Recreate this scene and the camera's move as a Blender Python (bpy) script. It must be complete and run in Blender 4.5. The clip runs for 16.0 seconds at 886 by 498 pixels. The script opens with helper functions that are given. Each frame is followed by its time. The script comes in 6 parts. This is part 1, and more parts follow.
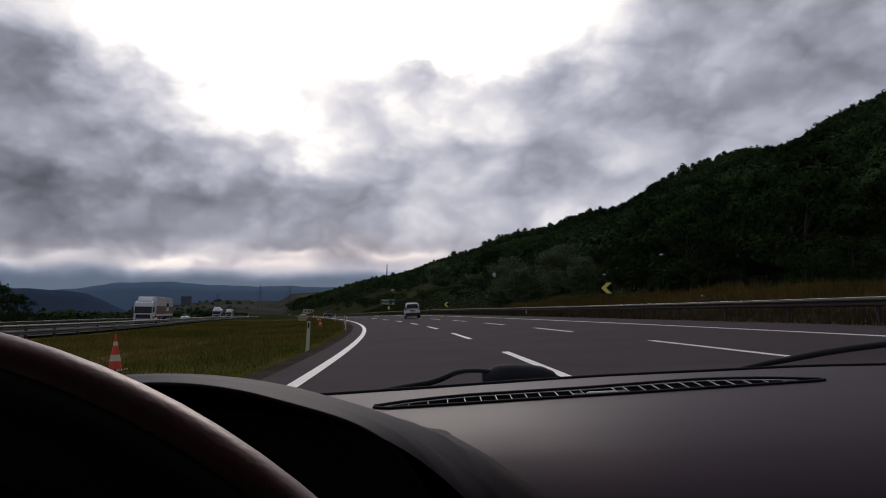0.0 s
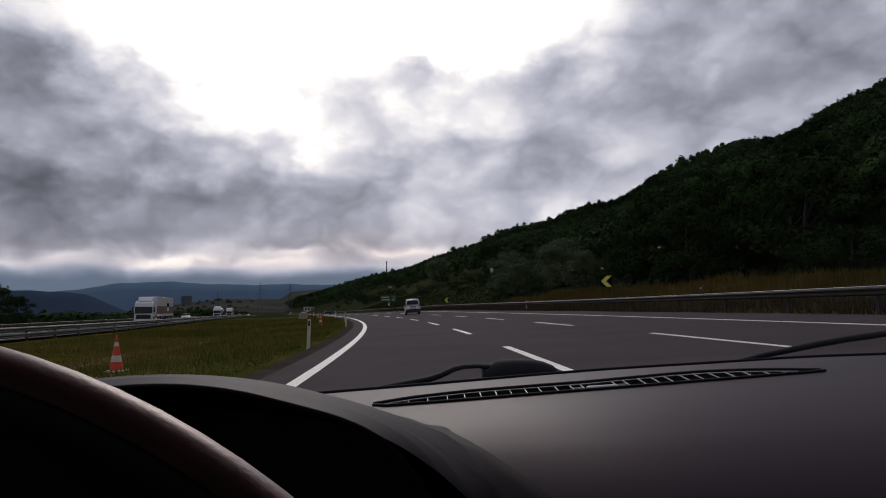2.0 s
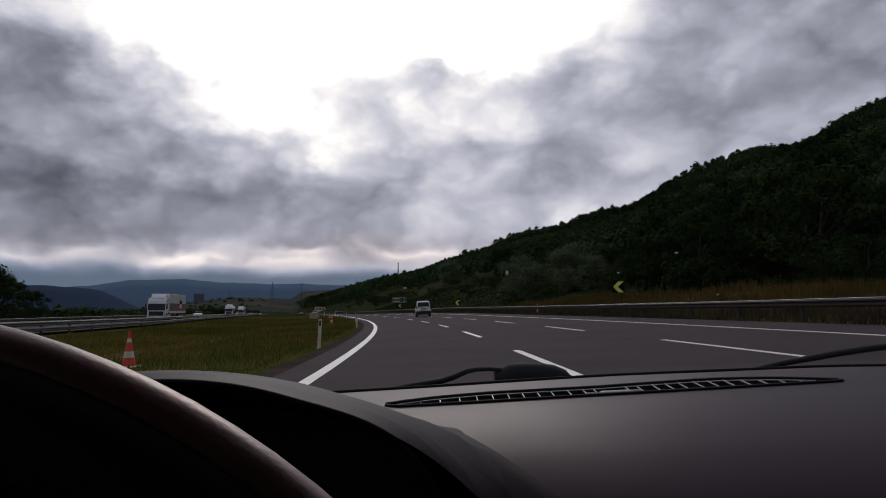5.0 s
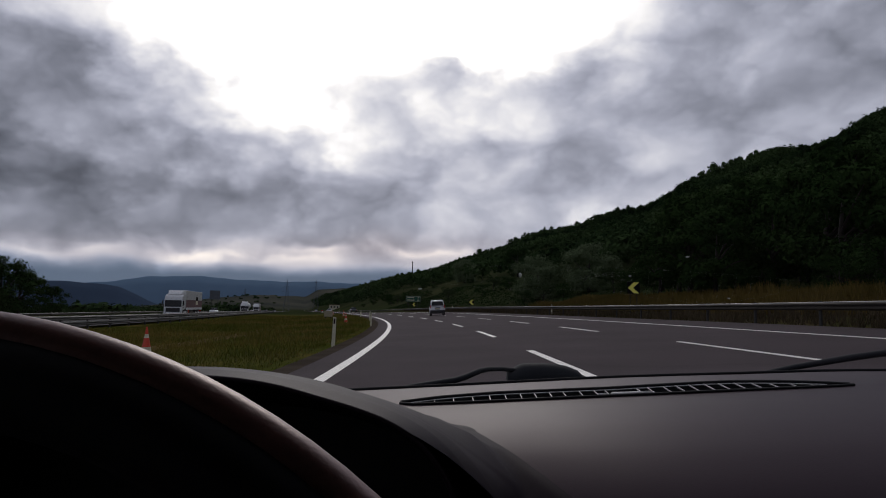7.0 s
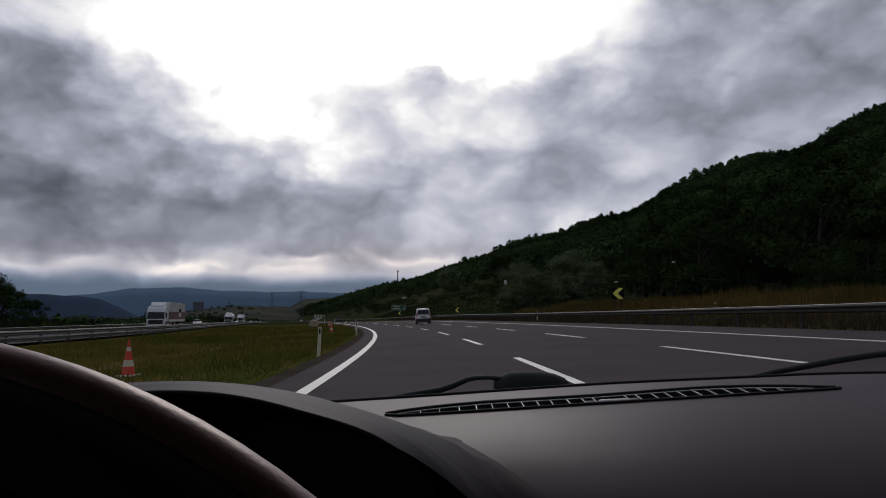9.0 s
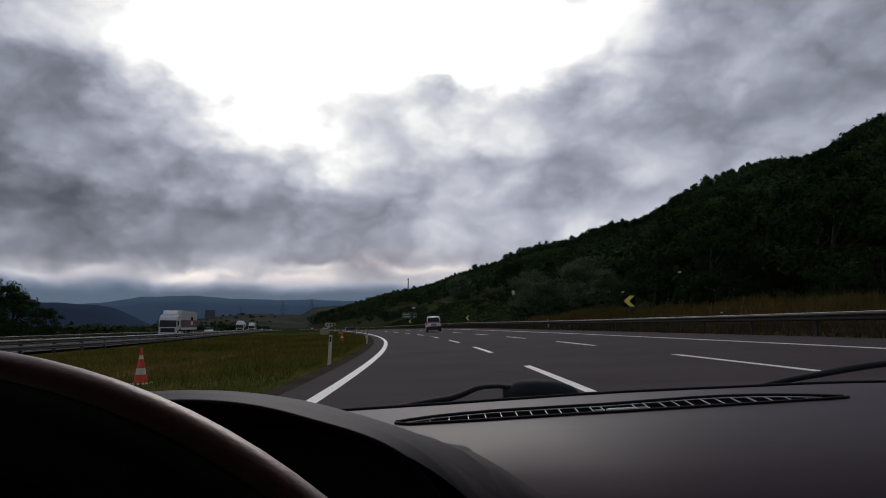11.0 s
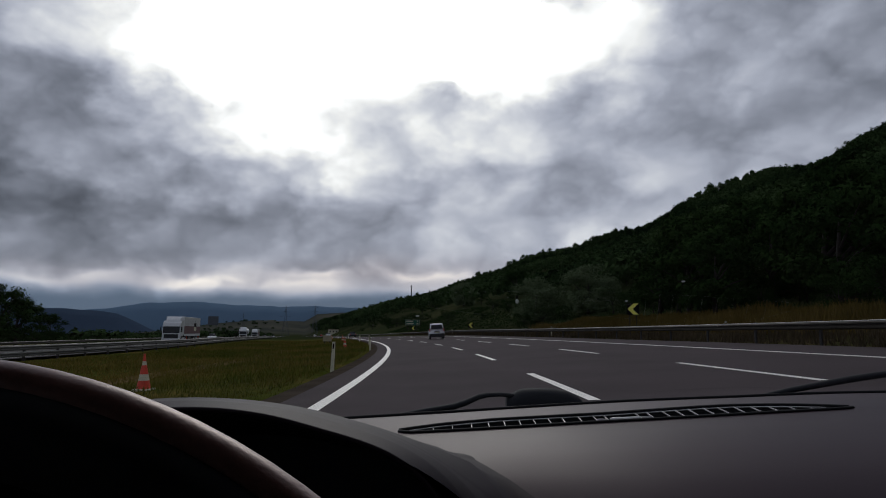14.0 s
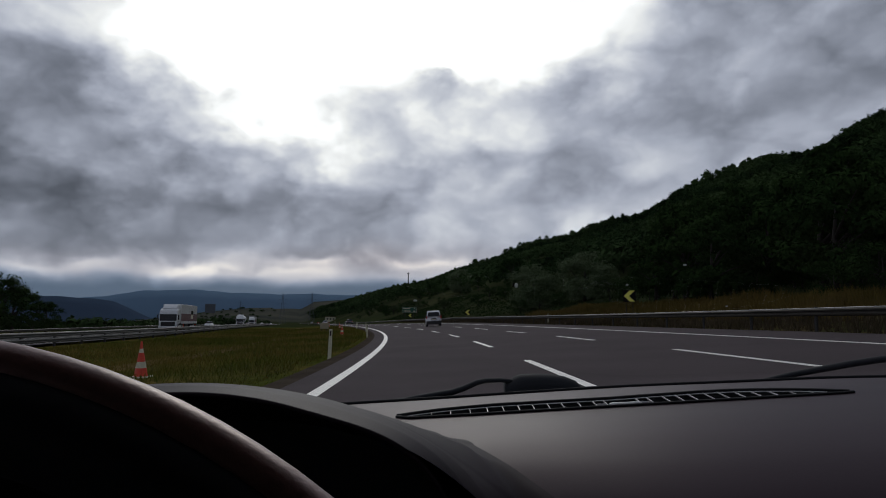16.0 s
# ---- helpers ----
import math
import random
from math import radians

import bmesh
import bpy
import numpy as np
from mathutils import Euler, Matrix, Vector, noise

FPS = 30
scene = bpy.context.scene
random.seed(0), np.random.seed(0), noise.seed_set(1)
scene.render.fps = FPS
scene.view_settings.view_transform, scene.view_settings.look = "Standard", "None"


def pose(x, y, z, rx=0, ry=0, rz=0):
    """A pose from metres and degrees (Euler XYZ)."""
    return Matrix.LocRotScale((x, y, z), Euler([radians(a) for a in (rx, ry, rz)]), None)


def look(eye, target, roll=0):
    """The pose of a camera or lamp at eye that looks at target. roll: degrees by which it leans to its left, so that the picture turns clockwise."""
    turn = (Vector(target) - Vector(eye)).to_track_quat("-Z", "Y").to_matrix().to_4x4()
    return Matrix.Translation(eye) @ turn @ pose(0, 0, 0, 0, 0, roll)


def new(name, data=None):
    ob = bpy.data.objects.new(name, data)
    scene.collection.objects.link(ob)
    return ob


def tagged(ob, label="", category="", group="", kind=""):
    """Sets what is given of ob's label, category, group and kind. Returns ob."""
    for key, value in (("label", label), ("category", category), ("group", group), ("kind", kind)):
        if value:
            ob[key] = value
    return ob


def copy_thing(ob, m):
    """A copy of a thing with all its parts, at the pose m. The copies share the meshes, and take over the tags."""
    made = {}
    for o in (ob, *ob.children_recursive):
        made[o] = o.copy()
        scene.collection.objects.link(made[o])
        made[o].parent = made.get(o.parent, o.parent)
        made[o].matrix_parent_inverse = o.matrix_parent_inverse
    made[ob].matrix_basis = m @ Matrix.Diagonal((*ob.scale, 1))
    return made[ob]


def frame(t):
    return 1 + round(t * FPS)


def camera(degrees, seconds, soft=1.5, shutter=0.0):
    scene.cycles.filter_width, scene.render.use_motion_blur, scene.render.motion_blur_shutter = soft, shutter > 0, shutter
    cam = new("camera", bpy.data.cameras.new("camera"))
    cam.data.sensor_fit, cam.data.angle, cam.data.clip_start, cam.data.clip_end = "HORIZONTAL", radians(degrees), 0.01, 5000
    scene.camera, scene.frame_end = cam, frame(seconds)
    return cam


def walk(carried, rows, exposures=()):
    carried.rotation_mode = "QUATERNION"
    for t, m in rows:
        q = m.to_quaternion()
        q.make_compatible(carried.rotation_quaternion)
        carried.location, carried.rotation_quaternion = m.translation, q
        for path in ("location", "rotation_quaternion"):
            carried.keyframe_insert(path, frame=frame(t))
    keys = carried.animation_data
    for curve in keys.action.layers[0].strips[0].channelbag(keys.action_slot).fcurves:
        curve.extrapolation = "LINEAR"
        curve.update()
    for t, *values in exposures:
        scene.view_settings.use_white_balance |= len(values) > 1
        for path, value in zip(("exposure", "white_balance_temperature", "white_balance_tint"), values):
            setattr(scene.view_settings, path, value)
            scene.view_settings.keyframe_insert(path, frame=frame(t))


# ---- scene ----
BANK = 0.058                                   # crossfall of the curve, right side high
CAR = pose(0, 0, 0, 0, -math.degrees(math.atan(BANK)), 0)   # the car stands square on the banked road
cam = camera(68.0, 16.0, soft=1.0)
# seconds, place in the car, pitch, roll, yaw in the car
ROWS = [
    (0, -0.0008, -0.0028, 0.9781, 5.45, 2.94, -1.50),
    (0.5, -0.0021, -0.0020, 0.9804, 5.70, 3.64, -1.67),
    (1, 0.0015, 0.0010, 0.9789, 5.81, 3.69, -1.90),
    (1.5, 0.0032, 0.0061, 0.9776, 5.11, 3.80, -2.11),
    (2, 0.0026, 0.0013, 0.9788, 5.08, 3.81, -1.47),
    (2.5, -0.0003, 0.0104, 0.9725, 3.76, 2.91, -1.79),
    (3, -0.0011, 0.0308, 0.9666, 2.66, 2.63, -3.75),
    (3.5, -0.0008, 0.0236, 0.9726, 3.94, 3.19, -4.06),
    (4, 0.0095, 0.0047, 0.9784, 5.62, 3.98, -3.58),
    (4.5, -0.0025, 0.0049, 0.9775, 5.35, 3.29, -1.70),
    (7, -0.0033, -0.0188, 0.9800, 5.33, 2.12, 0.67),
    (7.5, -0.0039, -0.0162, 0.9797, 5.62, 1.87, 0.28),
    (8, -0.0038, -0.0151, 0.9799, 5.84, 2.10, 0.41),
    (8.5, -0.0047, -0.0079, 0.9804, 6.01, 2.29, -0.45),
    (9, -0.0018, -0.0052, 0.9810, 5.98, 2.93, -0.56),
    (9.5, -0.0052, -0.0141, 0.9797, 5.85, 2.52, 1.02),
    (12, 0.0038, -0.0224, 0.9858, 7.17, 3.24, -0.02),
    (12.5, -0.0019, -0.0155, 0.9826, 6.88, 2.81, 0.18),
    (13, -0.0011, -0.0105, 0.9832, 6.95, 2.86, -0.79),
    (13.5, -0.0046, -0.0180, 0.9829, 6.96, 2.60, 0.81),
    (14, -0.0002, -0.0245, 0.9853, 7.34, 2.75, 0.62),
    (14.5, -0.0006, -0.0181, 0.9840, 6.97, 2.91, 0.47),
    (15, -0.0067, -0.0231, 0.9812, 6.66, 2.15, 1.83),
    (15.5, -0.0073, -0.0106, 0.9830, 7.02, 2.88, 0.54),
    (16, -0.0025, -0.0091, 0.9816, 6.23, 2.85, 0.35),
]
walk(cam, [(t, CAR @ pose(x, y, z, 90 + p, r, w)) for t, x, y, z, p, r, w in ROWS],
     exposures=[(0.0, 0.12, 6700, 14.0), (2.5, 0.18, 6700, 14.0), (3.5, 0.20, 6700, 14.0), (4.5, 0.10, 6650, 14.0), (9.0, 0.04, 6540, 12.0), (12.0, -0.03, 6460, 10.0), (16.0, -0.07, 6390, 8.0)])

# ---- sky, sun ----
world = bpy.data.worlds.new("overcast_sky")
scene.world = world
world.use_nodes = True
wn, wl = world.node_tree.nodes, world.node_tree.links
wn.clear()


def wmath(op, a, b=None, c=None, clamp=False):
    n = wn.new("ShaderNodeMath")
    n.operation, n.use_clamp = op, clamp
    for i, v in enumerate((a, b, c)):
        if v is None:
            continue
        if isinstance(v, (int, float)):
            n.inputs[i].default_value = v
        else:
            wl.new(v, n.inputs[i])
    return n.outputs[0]


tc = wn.new("ShaderNodeTexCoord")
sep = wn.new("ShaderNodeSeparateXYZ")
wl.new(tc.outputs["Generated"], sep.inputs[0])
dx, dy, dz = sep.outputs
azim = wmath("ARCTAN2", dx, dy)                    # radians to the right of straight ahead
elev = wmath("ARCSINE", dz)
# the cloud deck seen in perspective
zz = wmath("ADD", wmath("MAXIMUM", dz, 0.0), 0.16)
comb = wn.new("ShaderNodeCombineXYZ")
wl.new(wmath("DIVIDE", dx, zz), comb.inputs[0])
wl.new(wmath("DIVIDE", dy, zz), comb.inputs[1])


def wnoise(vec, scale, detail, rough=0.55, dist=0.0, off=0.0):
    mp = wn.new("ShaderNodeMapping")
    mp.inputs["Location"].default_value = (off, off * 1.7, off * 0.4)
    wl.new(vec, mp.inputs[0])
    n = wn.new("ShaderNodeTexNoise")
    n.inputs["Scale"].default_value, n.inputs["Detail"].default_value = scale, detail
    n.inputs["Roughness"].default_value, n.inputs["Distortion"].default_value = rough, dist
    wl.new(mp.outputs[0], n.inputs["Vector"])
    return n.outputs["Fac"]


flat = wn.new("ShaderNodeCombineXYZ")
wl.new(azim, flat.inputs[0])
wl.new(wmath("MULTIPLY", elev, 1.5), flat.inputs[1])
deck = wnoise(comb.outputs[0], 0.55, 4, 0.45, 0.0, 3.1)        # broad masses
puff = wnoise(flat.outputs[0], 4.2, 7, 0.50, 0.0, 7.4)         # billows
rags = wnoise(flat.outputs[0], 12.0, 8, 0.52, 0.0, 2.2)       # torn edges
side_ = wnoise(flat.outputs[0], 7.0, 6, 0.50, 0.0, 11.7)
az_w = wmath("ADD", azim, wmath("ADD", wmath("MULTIPLY", wmath("SUBTRACT", puff, 0.5), 0.25), wmath("MULTIPLY", wmath("SUBTRACT", rags, 0.5), 0.10)))
el_w = wmath("ADD", elev, wmath("ADD", wmath("MULTIPLY", wmath("SUBTRACT", side_, 0.5), 0.22), wmath("MULTIPLY", wmath("SUBTRACT", rags, 0.5), 0.07)))
el_s = wmath("ADD", elev, wmath("MULTIPLY", wmath("SUBTRACT", side_, 0.5), 0.045))     # the low band keeps its level

warp = wn.new("ShaderNodeVectorMath")
warp.operation = "MULTIPLY_ADD"
wob_ = wn.new("ShaderNodeCombineXYZ")
wl.new(rags, wob_.inputs[0]), wl.new(side_, wob_.inputs[1])
warp.inputs[1].default_value = (0.10, 0.10, 0.0)
wl.new(wob_.outputs[0], warp.inputs[0]), wl.new(flat.outputs[0], warp.inputs[2])
heap = wn.new("ShaderNodeTexVoronoi")             # cauliflower heads
heap.feature = "SMOOTH_F1"
heap.inputs["Scale"].default_value, heap.inputs["Detail"].default_value, heap.inputs["Roughness"].default_value = 8.5, 3.0, 0.45
heap.inputs["Smoothness"].default_value = 0.28
wl.new(warp.outputs[0], heap.inputs["Vector"])


def bump_at(a0, e0, sa, se, amount, az_=az_w, el_=el_w):
    """A thin, bright part (or a thick, dark one) of the cloud deck."""
    q = wmath("ADD", wmath("POWER", wmath("ABSOLUTE", wmath("DIVIDE", wmath("SUBTRACT", az_, a0), sa)), 2.0),
              wmath("POWER", wmath("ABSOLUTE", wmath("DIVIDE", wmath("SUBTRACT", el_, e0), se)), 2.0))
    return wmath("MULTIPLY", wmath("EXPONENT", wmath("MULTIPLY", q, -0.6)), amount)


def total(items):
    out = items[0]
    for it in items[1:]:
        out = wmath("ADD", out, it)
    return out


def sstep(v, lo, hi):
    k = wn.new("ShaderNodeMapRange")
    k.interpolation_type = "SMOOTHSTEP"
    k.inputs[1].default_value, k.inputs[2].default_value = lo, hi
    wl.new(v, k.inputs[0])
    return k.outputs[0]


grain = total([wmath("MULTIPLY", wmath("SUBTRACT", deck, 0.5), 0.12), wmath("MULTIPLY", wmath("SUBTRACT", puff, 0.5), 0.17),
               wmath("MULTIPLY", wmath("SUBTRACT", rags, 0.5), 0.13), wmath("MULTIPLY", wmath("SUBTRACT", 0.90, heap.outputs["Distance"]), 0.30)])
lift_ = sstep(elev, 0.040, 0.09)
thin = wmath("ADD", 0.748, wmath("MULTIPLY", grain, wmath("MULTIPLY_ADD", lift_, 0.75, 0.25)))
OPENINGS = ((-0.347, 0.406, 0.168, 0.077, 0.50), (-0.075, 0.439, 0.250, 0.072, 0.55), (-0.251, 0.301, 0.088, 0.060, 0.30), (0.140, 0.440, 0.096, 0.060, 0.22), (-0.609, 0.292, 0.122, 0.095, -0.16), (-0.481, 0.302, 0.057, 0.051, -0.05), (-0.010, 0.361, 0.027, 0.021, -0.22), (0.502, 0.358, 0.175, 0.119, -0.13), (0.054, 0.278, 0.096, 0.032, 0.07), (0.292, 0.384, 0.053, 0.045, 0.13), (0.041, 0.231, 0.052, 0.020, -0.09), (0.238, 0.192, 0.074, 0.017, -0.07), (-0.600, 0.145, 0.20, 0.065, -0.28), (-0.235, 0.133, 0.182, 0.025, -0.08), (-0.392, 0.234, 0.099, 0.039, 0.05), (0.141, 0.248, 0.188, 0.075, 0.07))
for args in OPENINGS:
    thin = wmath("ADD", thin, bump_at(*args))
# unseen cloud overhead and behind is thickened to dim the light on the ground
for args in ((0.0, 1.30, 9.0, 0.60, -0.26), (3.1, 0.4, 1.2, 0.6, -0.15), (-3.1, 0.4, 1.2, 0.6, -0.15)):
    thin = wmath("ADD", thin, bump_at(*args, azim, elev))
# haze under the cloud base, and the row of lit heads above it
haze = wmath("SUBTRACT", 1.0, sstep(el_s, 0.039, 0.066))
thin = wmath("ADD", thin, wmath("MULTIPLY", wmath("SUBTRACT", 0.435, thin), haze))
el_h = wmath("ADD", el_s, wmath("MULTIPLY", wmath("SUBTRACT", heap.outputs["Distance"], 0.85), 0.030))     # domed heads
heads = sstep(wmath("ADD", wmath("MULTIPLY", side_, 0.6), wmath("MULTIPLY", rags, 0.4)), 0.40, 0.56)
for args in ((-0.580, 0.064, 0.080, 0.007, 0.24), (-0.371, 0.071, 0.061, 0.009, 0.26), (-0.082, 0.093, 0.129, 0.007, 0.22), (-0.200, 0.073, 0.108, 0.009, 0.14)):
    thin = wmath("ADD", thin, wmath("MULTIPLY", bump_at(*args, az_w, el_h), heads))
thin = wmath("MINIMUM", wmath("MAXIMUM", thin, 0.22), 1.12)
light = wmath("POWER", thin, 2.25)
ramp = wn.new("ShaderNodeValToRGB")               # thick parts bluish, thin ones white
el = ramp.color_ramp.elements
el[0].position, el[0].color = 0.30, (0.89, 0.985, 1.24, 1)
el[1].position, el[1].color = 0.95, (1.0, 1.0, 1.0, 1)
e = el.new(0.68)
e.color = (0.935, 0.985, 1.18, 1)
wl.new(thin, ramp.inputs[0])
cloud = wn.new("ShaderNodeVectorMath")
cloud.operation = "SCALE"
wl.new(ramp.outputs[0], cloud.inputs[0]), wl.new(light, cloud.inputs["Scale"])
sky = wn.new("ShaderNodeTexSky")
sky.sky_type, sky.sun_disc, sky.sun_elevation, sky.sun_rotation = "NISHITA", False, radians(32), radians(-6)
mixs = wn.new("ShaderNodeMix")
mixs.data_type = "RGBA"
mixs.inputs[0].default_value = 0.99                # cover: nearly closed
skys = wn.new("ShaderNodeVectorMath")
skys.operation = "SCALE"
skys.inputs["Scale"].default_value = 0.08
wl.new(sky.outputs[0], skys.inputs[0])
wl.new(skys.outputs[0], mixs.inputs[6])
tint = wn.new("ShaderNodeMix")
tint.data_type, tint.blend_type = "RGBA", "MULTIPLY"
wl.new(haze, tint.inputs[0])
wl.new(cloud.outputs[0], tint.inputs[6])
tint.inputs[7].default_value = (0.74, 0.95, 1.13, 1)     # blue distance under the clouds
warm = wn.new("ShaderNodeMix")                     # cream light under the cloud edge
warm.data_type, warm.blend_type = "RGBA", "MULTIPLY"
warm.inputs[7].default_value = (1.10, 0.97, 0.88, 1)
wl.new(wmath("ADD", bump_at(-0.056, 0.091, 0.147, 0.017, 0.7, az_w, el_s), bump_at(-0.367, 0.071, 0.228, 0.018, 0.5, az_w, el_s), clamp=True), warm.inputs[0])
wl.new(tint.outputs[2], warm.inputs[6])
wl.new(warm.outputs[2], mixs.inputs[7])
bg = wn.new("ShaderNodeBackground")
wl.new(mixs.outputs[2], bg.inputs[0])
bg.inputs[1].default_value = 1.0
wo = wn.new("ShaderNodeOutputWorld")
wl.new(bg.outputs[0], wo.inputs[0])

sun = new("sun", bpy.data.lights.new("sun", "SUN"))
sun.data.energy, sun.data.angle, sun.data.color = 0.5, radians(25), (1.0, 0.96, 0.90)
sun.matrix_world = look((0, 0, 50), (5, -70, 0))

# ---- materials ----
def surface(name, c1, c2, scale=4.0, rough=0.8, bump=0.3, fine=60.0, metal=0.0, spread=0.25, coat=0.0, dist=0.02, per=0.0, spec=0.5, sheen=None):
    """Two colours mixed by noise at two scales, with a fine relief."""
    m = bpy.data.materials.new(name)
    m.use_nodes = True
    n, l = m.node_tree.nodes, m.node_tree.links
    b = n["Principled BSDF"]
    co = n.new("ShaderNodeTexCoord")
    big, small = n.new("ShaderNodeTexNoise"), n.new("ShaderNodeTexNoise")
    big.inputs["Scale"].default_value, big.inputs["Detail"].default_value = scale, 5
    small.inputs["Scale"].default_value, small.inputs["Detail"].default_value = fine, 3
    l.new(co.outputs["Object"], big.inputs[0]), l.new(co.outputs["Object"], small.inputs[0])
    mid = n.new("ShaderNodeMath")
    mid.operation = "MULTIPLY_ADD"
    mid.inputs[1].default_value = 0.45
    l.new(small.outputs["Fac"], mid.inputs[0]), l.new(big.outputs["Fac"], mid.inputs[2])
    rng = n.new("ShaderNodeMapRange")
    rng.inputs[1].default_value, rng.inputs[2].default_value = 0.725 - spread, 0.725 + spread
    l.new(mid.outputs[0], rng.inputs[0])
    fac = rng.outputs[0]
    if per:
        info = n.new("ShaderNodeObjectInfo" if per > 0 else "ShaderNodeNewGeometry")
        add = n.new("ShaderNodeMath")
        add.operation, add.use_clamp = "MULTIPLY_ADD", True
        add.inputs[1].default_value = abs(per)
        l.new(info.outputs["Random" if per > 0 else "Random Per Island"], add.inputs[0])
        sub = n.new("ShaderNodeMath")
        sub.operation = "SUBTRACT"
        sub.inputs[1].default_value = abs(per) / 2
        l.new(fac, sub.inputs[0]), l.new(sub.outputs[0], add.inputs[2])
        fac = add.outputs[0]
    mix = n.new("ShaderNodeMix")
    mix.data_type = "RGBA"
    mix.inputs[6].default_value, mix.inputs[7].default_value = (*c1, 1), (*c2, 1)
    l.new(fac, mix.inputs[0])
    l.new(mix.outputs[2], b.inputs["Base Color"])
    rr = n.new("ShaderNodeMapRange")
    rr.inputs[3].default_value, rr.inputs[4].default_value = max(rough - 0.08, 0.03), min(rough + 0.08, 1)
    l.new(big.outputs["Fac"], rr.inputs[0]), l.new(rr.outputs[0], b.inputs["Roughness"])
    b.inputs["Metallic"].default_value, b.inputs["Coat Weight"].default_value = metal, coat
    b.inputs["Specular IOR Level"].default_value = spec
    if sheen:
        b.inputs["Specular Tint"].default_value = (*sheen, 1)
    if bump:
        bp = n.new("ShaderNodeBump")
        bp.inputs["Strength"].default_value, bp.inputs["Distance"].default_value = bump, dist
        l.new(small.outputs["Fac"], bp.inputs["Height"]), l.new(bp.outputs[0], b.inputs["Normal"])
    return m


